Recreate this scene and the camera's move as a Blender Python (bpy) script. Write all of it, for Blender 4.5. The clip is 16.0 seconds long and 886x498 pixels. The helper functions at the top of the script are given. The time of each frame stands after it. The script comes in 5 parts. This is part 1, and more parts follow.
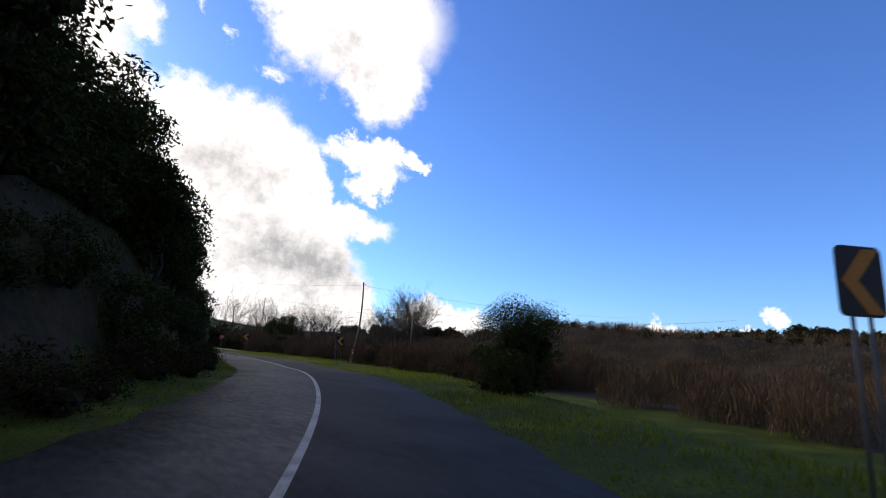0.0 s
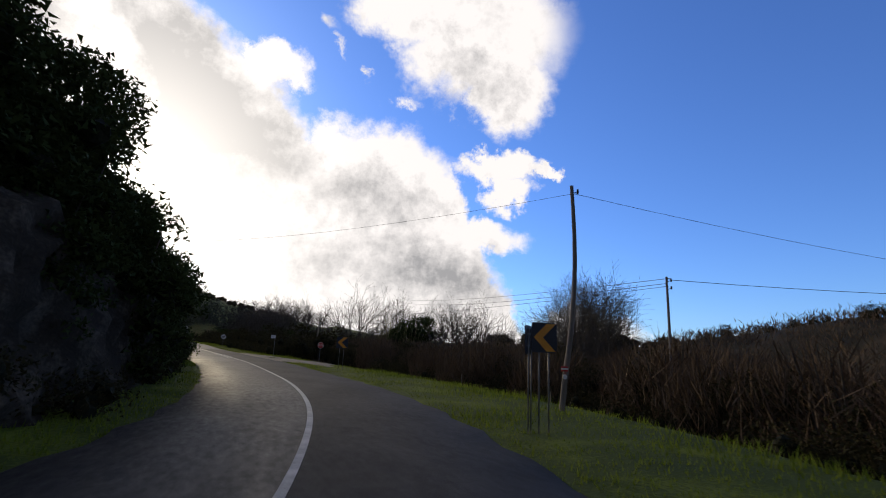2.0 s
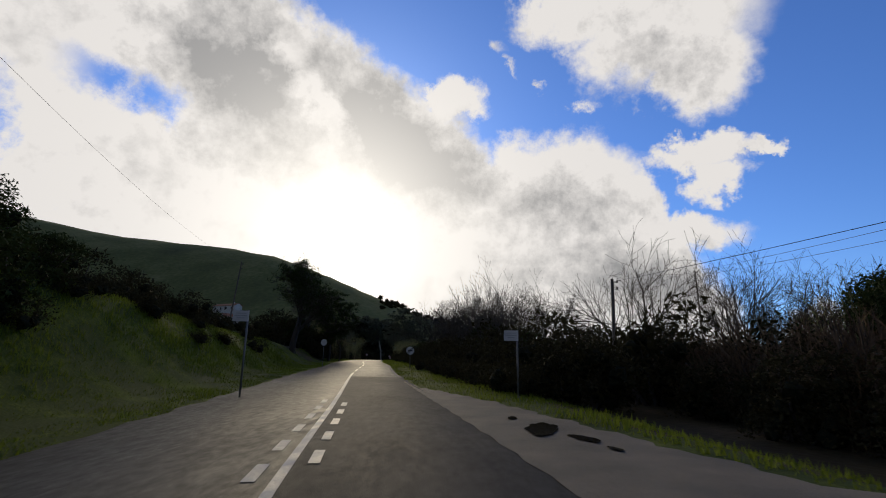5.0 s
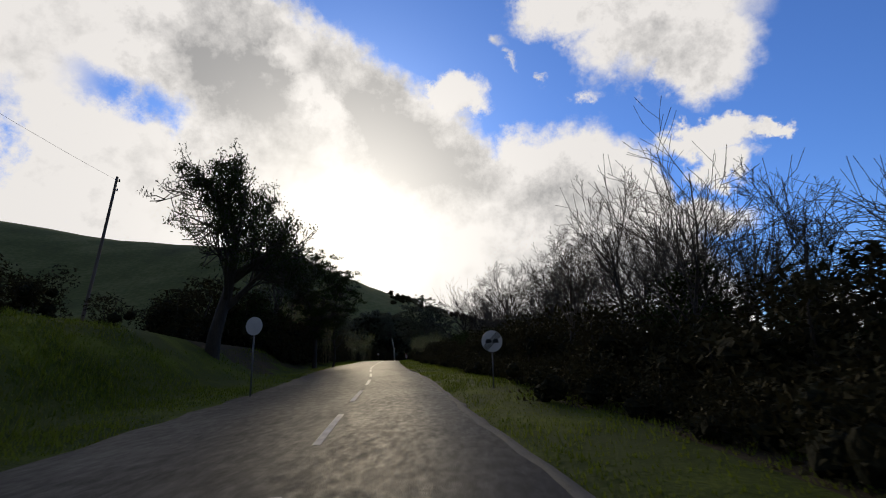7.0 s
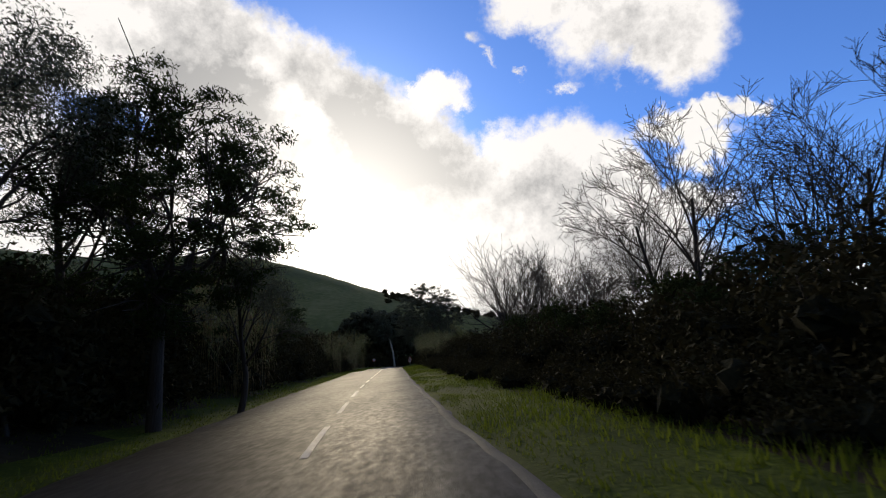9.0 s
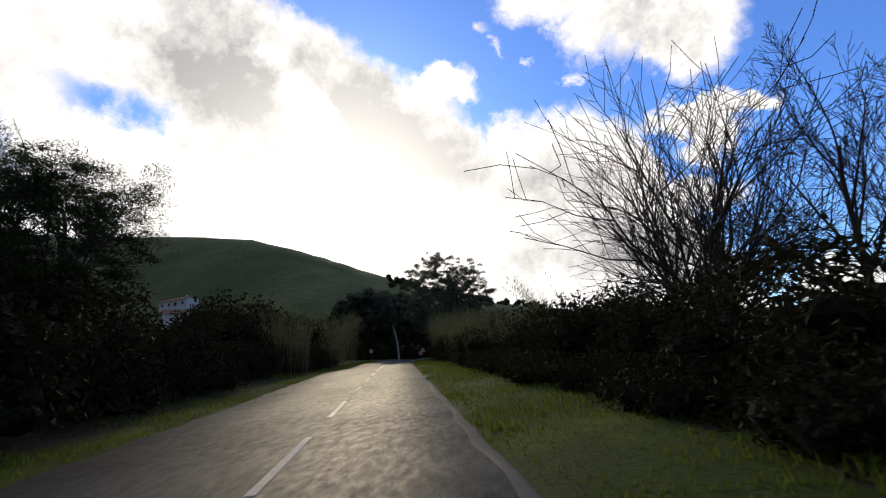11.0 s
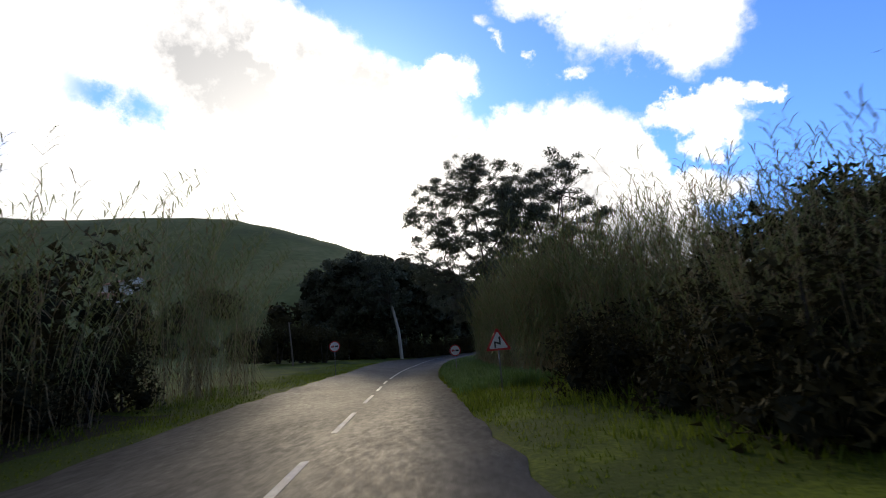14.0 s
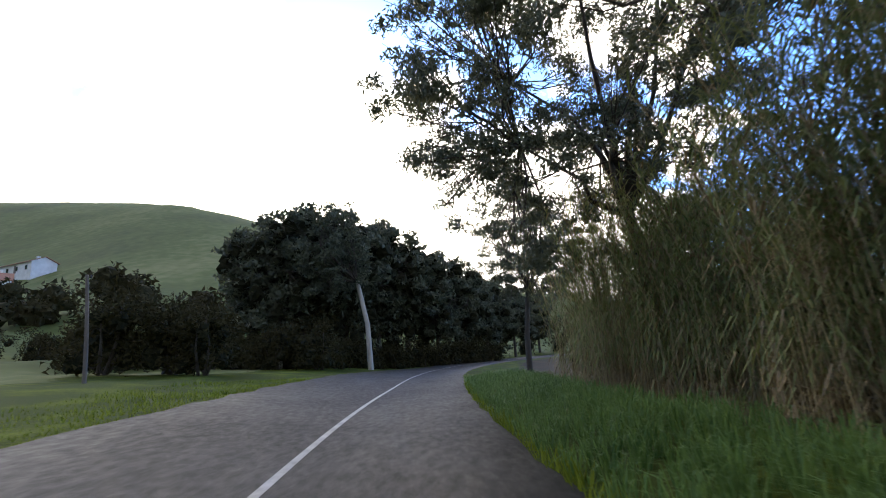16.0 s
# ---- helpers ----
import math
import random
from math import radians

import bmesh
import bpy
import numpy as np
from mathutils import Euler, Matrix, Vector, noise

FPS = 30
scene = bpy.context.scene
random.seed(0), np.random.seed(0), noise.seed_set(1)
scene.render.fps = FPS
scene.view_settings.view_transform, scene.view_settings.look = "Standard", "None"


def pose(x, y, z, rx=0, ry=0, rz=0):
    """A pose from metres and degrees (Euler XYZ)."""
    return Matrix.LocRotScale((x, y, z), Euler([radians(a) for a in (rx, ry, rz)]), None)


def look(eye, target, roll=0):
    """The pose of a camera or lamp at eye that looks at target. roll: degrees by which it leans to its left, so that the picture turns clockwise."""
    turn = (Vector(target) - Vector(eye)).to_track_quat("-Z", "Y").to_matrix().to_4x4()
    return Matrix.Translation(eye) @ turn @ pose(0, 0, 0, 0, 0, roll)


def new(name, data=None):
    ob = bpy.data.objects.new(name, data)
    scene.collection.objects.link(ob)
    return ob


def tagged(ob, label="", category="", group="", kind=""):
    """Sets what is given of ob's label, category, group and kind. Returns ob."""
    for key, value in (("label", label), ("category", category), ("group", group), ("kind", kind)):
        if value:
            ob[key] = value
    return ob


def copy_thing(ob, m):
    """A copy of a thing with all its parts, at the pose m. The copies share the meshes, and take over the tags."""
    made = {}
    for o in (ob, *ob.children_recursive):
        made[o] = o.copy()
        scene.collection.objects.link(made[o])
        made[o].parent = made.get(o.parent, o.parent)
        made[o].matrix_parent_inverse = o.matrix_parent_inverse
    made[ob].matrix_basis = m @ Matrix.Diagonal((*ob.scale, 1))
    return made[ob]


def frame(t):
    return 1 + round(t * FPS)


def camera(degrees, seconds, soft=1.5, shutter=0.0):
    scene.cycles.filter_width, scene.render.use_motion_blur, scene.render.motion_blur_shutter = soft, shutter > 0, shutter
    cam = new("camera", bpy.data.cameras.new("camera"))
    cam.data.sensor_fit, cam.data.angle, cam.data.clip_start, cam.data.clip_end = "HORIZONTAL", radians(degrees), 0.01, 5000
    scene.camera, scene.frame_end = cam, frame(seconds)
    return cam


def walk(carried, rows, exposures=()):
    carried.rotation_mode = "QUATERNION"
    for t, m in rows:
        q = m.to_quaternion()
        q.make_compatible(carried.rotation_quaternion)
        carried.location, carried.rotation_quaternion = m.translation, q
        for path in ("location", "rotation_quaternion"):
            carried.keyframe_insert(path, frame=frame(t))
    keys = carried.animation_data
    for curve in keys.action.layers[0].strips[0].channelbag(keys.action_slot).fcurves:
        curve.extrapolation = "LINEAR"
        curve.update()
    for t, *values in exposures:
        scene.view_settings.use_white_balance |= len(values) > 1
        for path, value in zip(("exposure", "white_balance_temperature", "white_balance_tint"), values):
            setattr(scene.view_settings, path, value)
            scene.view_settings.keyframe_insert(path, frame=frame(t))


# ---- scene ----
# metres; the straight road runs roughly towards +y, z is up
LENS = 85.37
PATH = [
    (0, -14.32, -63.50, 1.56, -39.86, 11.58, 3.03),
    (0.5, -10.60, -57.47, 1.47, -35.29, 11.88, 3.82),
    (1, -7.30, -51.23, 1.41, -31.49, 11.91, 3.59),
    (1.5, -4.40, -44.81, 1.36, -27.62, 12.14, 2.93),
    (2, -2.11, -38.58, 1.25, -23.24, 12.17, 2.52),
    (2.5, -0.48, -32.84, 1.03, -18.87, 12.02, 1.60),
    (3, 0.52, -26.59, 1.12, -14.03, 12.53, 2.33),
    (3.5, 1.06, -19.91, 1.16, -9.62, 12.80, 1.25),
    (4, 1.04, -12.96, 1.12, -5.75, 12.61, 0.92),
    (4.5, 0.73, -6.49, 1.17, -2.73, 12.72, 0.32),
    (5, -0.00, -0.00, 1.30, 0.00, 13.18, 0.78),
    (7.5, -5.05, 34.46, 1.82, 0.72, 12.75, -1.91),
    (8, -5.81, 41.34, 1.99, 0.32, 12.71, -3.13),
    (8.5, -6.56, 48.37, 2.10, -0.08, 12.09, -4.95),
    (9, -7.75, 55.21, 2.25, -0.18, 12.70, -5.47),
    (9.5, -8.65, 62.38, 2.38, -0.02, 12.82, -5.44),
    (10, -9.58, 69.81, 2.44, 0.66, 11.67, -4.47),
    (12.5, -14.22, 107.83, 2.67, 0.17, 11.86, -5.06),
    (13, -15.18, 115.60, 2.74, -0.02, 11.78, -5.38),
    (13.5, -16.01, 123.33, 2.78, 0.36, 11.66, -4.23),
    (14, -16.68, 130.95, 2.74, 0.77, 11.14, -4.88),
    (14.5, -17.64, 138.44, 2.63, -0.48, 11.26, -5.65),
    (15, -18.54, 146.02, 2.48, -1.82, 11.35, -5.99),
    (15.5, -19.13, 153.69, 2.23, -1.74, 11.51, -4.73),
    (16, -19.50, 161.55, 2.10, -1.66, 12.26, -3.47),
]
GAPS = [(5.6, -1.05, 8.1, 1.37, 0.9, 13.0, 0.3), (6.5, -3.0, 20.6, 1.57, 1.0, 12.9, -0.8),
        (10.8, -11.05, 81.9, 2.52, 0.5, 11.75, -4.6), (11.6, -12.55, 94.1, 2.6, 0.4, 11.8, -4.8)]


def aim(x, y, z, yaw, pitch, roll):
    a, b = radians(yaw), radians(pitch)
    f = Vector((-math.sin(a) * math.cos(b), math.cos(a) * math.cos(b), math.sin(b)))
    return look((x, y, z), Vector((x, y, z)) + f, roll)


cam = camera(LENS, 16.0, soft=1.0, shutter=0.08)
walk(cam, [(r[0], aim(*r[1:])) for r in sorted(PATH + GAPS)],
     exposures=[(0.0, 0.4, 6700, 12), (1.2, 0.25, 6700, 12), (2.2, 0.0, 6700, 12), (3.6, -0.2, 6700, 10), (4.4, -0.32, 6700, 10), (7.5, -0.2, 6700, 10), (10.0, 0.15, 6750, 10), (13.5, 0.42, 6700, 10), (14.5, 0.95, 6800, 10), (15.2, 1.5, 7150, 10), (16.0, 2.2, 7400, 10)])

# ---- sky, sun ----
SUN_AZ, SUN_EL = -12.5, 13.5      # degrees; azimuth clockwise from +y


def make_sky():
    w = bpy.data.worlds.new("sky")
    scene.world = w
    w.use_nodes = True
    nt = w.node_tree
    nt.nodes.clear()
    link = nt.links.new

    def m(op, a, b=None, c=None, clamp=False):
        n = nt.nodes.new("ShaderNodeMath")
        n.operation, n.use_clamp = op, clamp
        for i, v in enumerate((a, b, c)):
            if v is None:
                continue
            if isinstance(v, (int, float)):
                n.inputs[i].default_value = v
            else:
                link(v, n.inputs[i])
        return n.outputs[0]

    def mixc(f, a, b):
        n = nt.nodes.new("ShaderNodeMix")
        n.data_type = "RGBA"
        for sock, v in ((n.inputs[0], f), (n.inputs[6], a), (n.inputs[7], b)):
            if isinstance(v, tuple):
                sock.default_value = (*v, 1)
            elif isinstance(v, (int, float)):
                sock.default_value = v
            else:
                link(v, sock)
        return n.outputs[2]

    tc = nt.nodes.new("ShaderNodeTexCoord")
    sep = nt.nodes.new("ShaderNodeSeparateXYZ")
    link(tc.outputs["Generated"], sep.inputs[0])
    X, Y, Z = sep.outputs
    deg = 180 / math.pi
    az0 = m("MULTIPLY", m("ARCTAN2", X, Y), deg)
    el0 = m("MULTIPLY", m("ARCSINE", Z), deg)

    def nz(scale, detail, rough, w0=0.0):
        n = nt.nodes.new("ShaderNodeTexNoise")
        n.inputs["Scale"].default_value, n.inputs["Detail"].default_value = scale, detail
        n.inputs["Roughness"].default_value = rough
        mp = nt.nodes.new("ShaderNodeMapping")
        mp.inputs["Location"].default_value = (w0, w0 * 0.7, w0 * 1.3)
        link(tc.outputs["Generated"], mp.inputs[0])
        link(mp.outputs[0], n.inputs["Vector"])
        return m("SUBTRACT", n.outputs[0], 0.5)

    n1, n2, n3 = nz(9, 9, 0.66), nz(9, 9, 0.66, 5.3), nz(4, 6, 0.6, 2.2)
    n4 = nz(26, 7, 0.62, 3.7)
    az = m("ADD", az0, m("ADD", m("MULTIPLY", n1, 10.0), m("MULTIPLY", n4, 3.5)))
    el = m("ADD", el0, m("ADD", m("MULTIPLY", n2, 8.0), m("MULTIPLY", n4, -3.0)))

    def blob(a, e, ra, re, rot=0.0):
        c, s = math.cos(radians(rot)), math.sin(radians(rot))
        da, de = m("SUBTRACT", az, a), m("SUBTRACT", el, e)
        u = m("MULTIPLY_ADD", da, c / ra, m("MULTIPLY", de, s / ra))
        v = m("MULTIPLY_ADD", da, -s / re, m("MULTIPLY", de, c / re))
        return m("SUBTRACT", 1.0, m("SQRT", m("ADD", m("MULTIPLY", u, u), m("MULTIPLY", v, v))))

    # the bank: cloud below a top line that falls from left to right
    ramp = nt.nodes.new("ShaderNodeValToRGB")
    top = [(-88, 4), (-70, 20), (-55, 44), (-40, 46), (-26, 42), (-17, 38.5), (-9, 35.5), (-1, 31.5), (5.5, 25.5), (10, 27.0), (19, 26.5), (24, 22.5), (26, 17.5),
           (28.5, 11.5), (31.5, 8.5), (34, 1.5), (37, -8), (60, -8)]
    els = ramp.color_ramp.elements
    while len(els) < len(top):
        els.new(0.5)
    for k, (a, e) in enumerate(top):
        els[k].position, els[k].color = (a + 90) / 180, ((e + 10) / 70,) * 3 + (1,)
    link(m("DIVIDE", m("ADD", az, 90), 180, clamp=True), ramp.inputs[0])
    bank = m("MULTIPLY", m("SUBTRACT", m("MULTIPLY_ADD", ramp.outputs[0], 70, -10), el), 0.30)
    hole = m("MULTIPLY", m("MAXIMUM", blob(-37, 26.5, 8.5, 3.6, -8), blob(-48, 20, 5, 6)), 1.35)
    bank = m("SUBTRACT", m("MINIMUM", bank, 1.1), m("MAXIMUM", hole, 0))
    dens = bank
    for b in ((27, 36.5, 13, 7.5), (31, 30.5, 6.5, 5.5), (17, 39, 9, 4.5), (30, 21.7, 6.5, 2.0), (31, 18.9, 4, 2.2),
              (35.2, 21.6, 2, 1.1), (27.6, 13.9, 6, 2.4), (1.2, 29.9, 4, 3.2),
              (41, 2.8, 6, 2.8), (58, 2.0, 16, 1.6), (74.7, 4.6, 1.8, 1.1), (90, 1.5, 30, 1.6)):
        dens = m("MAXIMUM", dens, m("MULTIPLY", blob(*b), 2.2))
    for b in ((7.0, 36.0, 3.0, 1.3, -35), (9.0, 33.2, 1.8, 1.0, -50), (13, 31.5, 1.2, 0.8), (19, 29, 2.0, 0.9)):
        dens = m("MAXIMUM", dens, m("MULTIPLY_ADD", blob(*b), 0.9, -0.35))
    dens = m("ADD", dens, m("ADD", m("MULTIPLY", n1, 1.4), m("MULTIPLY", n4, 0.75)))
    mask = m("DIVIDE", m("ADD", dens, 0.14), 1.0, clamp=True)
    mask = m("MULTIPLY", m("MULTIPLY", mask, mask), m("SUBTRACT", 3.0, m("MULTIPLY", mask, 2.0)))

    grey = m("MULTIPLY", m("MAXIMUM", blob(-6, 25.2, 18, 7.2, -36), m("MULTIPLY", blob(-24, 29.5, 14, 9, -40), 0.85)), 1.05)
    grey = m("MAXIMUM", grey, m("MULTIPLY", blob(14.5, 17.4, 10, 4.0, -14), 0.55))
    grey = m("MAXIMUM", grey, m("MULTIPLY", blob(20, 9.8, 17, 5.2, -8), 0.5))
    grey = m("MAXIMUM", grey, m("MULTIPLY", blob(27, 31.5, 9, 4, -20), 0.45))
    grey = m("SUBTRACT", grey, m("MULTIPLY", blob(-15.5, 28.2, 8, 2.2, -42), 0.55, clamp=True))
    thick = m("ADD", m("MULTIPLY_ADD", nz(6.5, 8, 0.62, 9.1), 1.9, -0.10), m("MULTIPLY", n4, 1.2), clamp=True)
    puff = nz(17, 10, 0.68, 6.4)
    grey = m("MULTIPLY", m("ADD", m("ADD", grey, 0.02), m("ADD", m("MULTIPLY", n3, 1.1), m("MULTIPLY", puff, 1.5))), 1.6, clamp=True)
    heads = m("MAXIMUM", m("MAXIMUM", blob(11.5, 23.6, 6, 3), blob(0.9, 29.8, 4, 3)), m("MAXIMUM", blob(21.5, 23.3, 5, 2.6), m("MAXIMUM", blob(-20.8, 33.5, 3, 2.4), blob(26, 14.2, 6, 2.2))))
    grey = m("MULTIPLY", m("MAXIMUM", grey, thick), m("SUBTRACT", 1.0, m("MULTIPLY", heads, 1.3, clamp=True)))

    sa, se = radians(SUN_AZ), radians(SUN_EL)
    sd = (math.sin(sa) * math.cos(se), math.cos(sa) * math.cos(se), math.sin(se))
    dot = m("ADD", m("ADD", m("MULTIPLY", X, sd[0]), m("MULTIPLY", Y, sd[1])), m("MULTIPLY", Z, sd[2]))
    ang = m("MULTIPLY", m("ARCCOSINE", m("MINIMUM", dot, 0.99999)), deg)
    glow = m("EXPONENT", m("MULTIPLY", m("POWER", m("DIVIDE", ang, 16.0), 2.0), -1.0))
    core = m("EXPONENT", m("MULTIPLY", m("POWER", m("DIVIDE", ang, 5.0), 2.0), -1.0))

    sky = nt.nodes.new("ShaderNodeTexSky")
    sky.sky_type, sky.sun_disc = "NISHITA", False
    sky.sun_elevation, sky.sun_rotation = radians(24), radians(SUN_AZ)
    sky.air_density, sky.dust_density, sky.ozone_density = 1.0, 0.3, 3.0
    blue = nt.nodes.new("ShaderNodeVectorMath")
    blue.operation = "MULTIPLY"
    link(sky.outputs[0], blue.inputs[0])
    blue.inputs[1].default_value = SKY_GAIN
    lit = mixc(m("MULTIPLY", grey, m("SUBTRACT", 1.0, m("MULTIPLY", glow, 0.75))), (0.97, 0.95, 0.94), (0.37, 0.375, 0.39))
    out = mixc(mask, blue.outputs[0], lit)
    # dim broken grey added to the unseen sky overhead and behind, cutting fill light
    high = m("DIVIDE", m("SUBTRACT", el0, 46), 12, clamp=True)
    behind = m("DIVIDE", m("SUBTRACT", m("ABSOLUTE", az0), 96), 20, clamp=True)
    dull = m("MULTIPLY", m("MAXIMUM", high, behind), m("MULTIPLY_ADD", n3, 1.6, 0.85, clamp=True))
    out = mixc(dull, out, (0.108, 0.112, 0.12))
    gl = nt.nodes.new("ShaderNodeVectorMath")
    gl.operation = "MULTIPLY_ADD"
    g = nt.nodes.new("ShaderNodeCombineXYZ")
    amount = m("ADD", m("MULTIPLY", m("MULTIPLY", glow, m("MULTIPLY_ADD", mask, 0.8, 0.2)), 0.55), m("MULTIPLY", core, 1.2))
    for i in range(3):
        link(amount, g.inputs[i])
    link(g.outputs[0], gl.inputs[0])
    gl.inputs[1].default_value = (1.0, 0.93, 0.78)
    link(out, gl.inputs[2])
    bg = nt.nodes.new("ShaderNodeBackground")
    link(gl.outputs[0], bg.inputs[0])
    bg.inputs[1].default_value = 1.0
    o = nt.nodes.new("ShaderNodeOutputWorld")
    link(bg.outputs[0], o.inputs[0])
    w.cycles.sampling_method = "MANUAL"
    w.cycles.sample_map_resolution = 512


SKY_GAIN = (0.068, 0.104, 0.172)
make_sky()
sun = new("sun", bpy.data.lights.new("sun", "SUN"))
sun.data.energy, sun.data.angle, sun.data.color = 1.4, radians(14), (1.0, 0.84, 0.58)
sun.matrix_world = look((0, 0, 50), (-math.sin(radians(SUN_AZ)) * 100, -math.cos(radians(SUN_AZ)) * 100, 50 - 100 * math.tan(radians(SUN_EL))))


# ---- materials ----
def material(name, a, b, rough=0.8, scale=3.0, fine=40.0, bump=0.2, metal=0.0, per_piece=0.0, leaf=0.0, rough_var=0.1, stretch=(1, 1, 1), third=None, spec=0.5):
    """Two colours mixed by a coarse and a fine noise, with relief; per_piece varies loose pieces, leaf lets light through."""
    mt = bpy.data.materials.new(name)
    mt.use_nodes = True
    nt = mt.node_tree
    L = nt.links.new
    p = nt.nodes["Principled BSDF"]
    tc, mp = nt.nodes.new("ShaderNodeTexCoord"), nt.nodes.new("ShaderNodeMapping")
    geo = nt.nodes.new("ShaderNodeNewGeometry")
    mp.inputs["Scale"].default_value = stretch
    L(geo.outputs["Position"] if not per_piece or leaf else tc.outputs["Object"], mp.inputs[0])
    n1, n2 = nt.nodes.new("ShaderNodeTexNoise"), nt.nodes.new("ShaderNodeTexNoise")
    for n, s, d in ((n1, scale, 4), (n2, fine, 3)):
        n.inputs["Scale"].default_value, n.inputs["Detail"].default_value = s, d
        L(mp.outputs[0], n.inputs["Vector"])
    mix = nt.nodes.new("ShaderNodeMath")
    mix.operation = "MULTIPLY_ADD"
    L(n2.outputs[0], mix.inputs[0])
    mix.inputs[1].default_value = 0.45
    L(n1.outputs[0], mix.inputs[2])
    fac = mix.outputs[0]
    if per_piece:
        r = nt.nodes.new("ShaderNodeMath")
        r.operation = "MULTIPLY_ADD"
        L(geo.outputs["Random Per Island"], r.inputs[0])
        r.inputs[1].default_value = per_piece
        L(fac, r.inputs[2])
        fac = r.outputs[0]
    ramp = nt.nodes.new("ShaderNodeValToRGB")
    e = ramp.color_ramp.elements
    e[0].position, e[0].color = 0.45, (*a, 1)
    e[1].position, e[1].color = 0.95 + per_piece * 0.6, (*b, 1)
    if third:
        x = e.new(0.72 + per_piece * 0.3)
        x.color = (*third, 1)
    L(fac, ramp.inputs[0])
    L(ramp.outputs[0], p.inputs["Base Color"])
    rr = nt.nodes.new("ShaderNodeMapRange")
    rr.inputs[1].default_value, rr.inputs[2].default_value = 0.35, 0.7
    rr.inputs[3].default_value, rr.inputs[4].default_value = max(rough - rough_var, 0.03), min(rough + rough_var, 1)
    L(n1.outputs[0], rr.inputs[0])
    L(rr.outputs[0], p.inputs["Roughness"])
    p.inputs["Metallic"].default_value = metal
    p.inputs["Specular IOR Level"].default_value = spec
    if bump:
        bp = nt.nodes.new("ShaderNodeBump")
        bp.inputs["Strength"].default_value, bp.inputs["Distance"].default_value = bump, 0.03
        L(n2.outputs[0], bp.inputs["Height"])
        L(bp.outputs[0], p.inputs["Normal"])
    if leaf:
        tr, ms = nt.nodes.new("ShaderNodeBsdfTranslucent"), nt.nodes.new("ShaderNodeMixShader")
        L(ramp.outputs[0], tr.inputs[0])
        ms.inputs[0].default_value = leaf
        L(p.outputs[0], ms.inputs[1])
        L(tr.outputs[0], ms.inputs[2])
        L(ms.outputs[0], nt.nodes["Material Output"].inputs[0])
    return mt


def asphalt(name="wet_asphalt", gloss=((0.73, 0.53), (0.10, 0.22))):
    """Damp worn asphalt: dark aggregate, darker glossy wet patches with broken edges drawn out along the lane."""
    mt = material(name, (0.020, 0.0195, 0.0195), (0.054, 0.052, 0.050), 0.5, 0.6, 90, 0.3, rough_var=0.0, stretch=(1, 0.5, 1))
    nt = mt.node_tree
    L = nt.links.new
    p = nt.nodes["Principled BSDF"]
    geo, mp = nt.nodes.new("ShaderNodeNewGeometry"), nt.nodes.new("ShaderNodeMapping")
    mp.inputs["Scale"].default_value = (0.60, 0.20, 1)
    mp.inputs["Rotation"].default_value = (0, 0, radians(-7))
    L(geo.outputs["Position"], mp.inputs[0])
    total = None
    for scale, detail, weight in ((0.8, 5, 0.4), (14.0, 8, 1.0)):
        n, w = nt.nodes.new("ShaderNodeTexNoise"), nt.nodes.new("ShaderNodeMath")
        n.inputs["Scale"].default_value, n.inputs["Detail"].default_value, n.inputs["Roughness"].default_value = scale, detail, 0.65
        L(mp.outputs[0], n.inputs["Vector"])
        w.operation = "MULTIPLY_ADD"
        L(n.outputs[0], w.inputs[0])
        w.inputs[1].default_value = weight
        if total is None:
            w.inputs[2].default_value = 0.0
        else:
            L(total, w.inputs[2])
        total = w.outputs[0]
    for name, dry, wet in (("Roughness", *gloss[0]), ("Specular IOR Level", *gloss[1])):
        r = nt.nodes.new("ShaderNodeMapRange")
        for k, v in enumerate((0.50, 0.90, dry, wet)):
            r.inputs[k + 1].default_value = v
        L(total, r.inputs[0])
        L(r.outputs[0], p.inputs[name])
    mp2, n, b = nt.nodes.new("ShaderNodeMapping"), nt.nodes.new("ShaderNodeTexNoise"), nt.nodes.new("ShaderNodeBump")
    mp2.inputs["Scale"].default_value = (0.5, 1.6, 1)
    n.inputs["Scale"].default_value, n.inputs["Detail"].default_value = 2.2, 6
    L(geo.outputs["Position"], mp2.inputs[0])
    L(mp2.outputs[0], n.inputs["Vector"])
    b.inputs["Strength"].default_value, b.inputs["Distance"].default_value = 0.10, 0.04
    L(n.outputs[0], b.inputs["Height"])
    fine = p.inputs["Normal"].links[0].from_node
    L(b.outputs[0], fine.inputs["Normal"])
    return mt


ASPHALT = asphalt()
ASPHALT_NEW = asphalt("smooth_dark_asphalt", ((0.80, 0.70), (0.06, 0.11)))
PAINT = material("road_paint", (0.17, 0.17, 0.165), (0.52, 0.52, 0.49), 0.65, 2.6, 34, 0.3)
SAND = material("sandy_gravel", (0.11, 0.093, 0.068), (0.27, 0.23, 0.175), 0.8, 0.8, 60, 0.6, rough_var=0.1, spec=0.15)
PALE_EDGE = material("pale_gravel", (0.06, 0.058, 0.054), (0.15, 0.146, 0.136), 0.8, 1.5, 50, 0.6, rough_var=0.12, spec=0.2)
VERGE = material("verge_turf", (0.042, 0.060, 0.008), (0.135, 0.168, 0.020), 0.95, 0.5, 14, 0.9, third=(0.052, 0.074, 0.010), spec=0.1)
EARTH = material("scrub_earth", (0.026, 0.019, 0.011), (0.085, 0.060, 0.038), 0.95, 0.35, 5, 1.0, third=(0.045, 0.037, 0.020), spec=0.1)
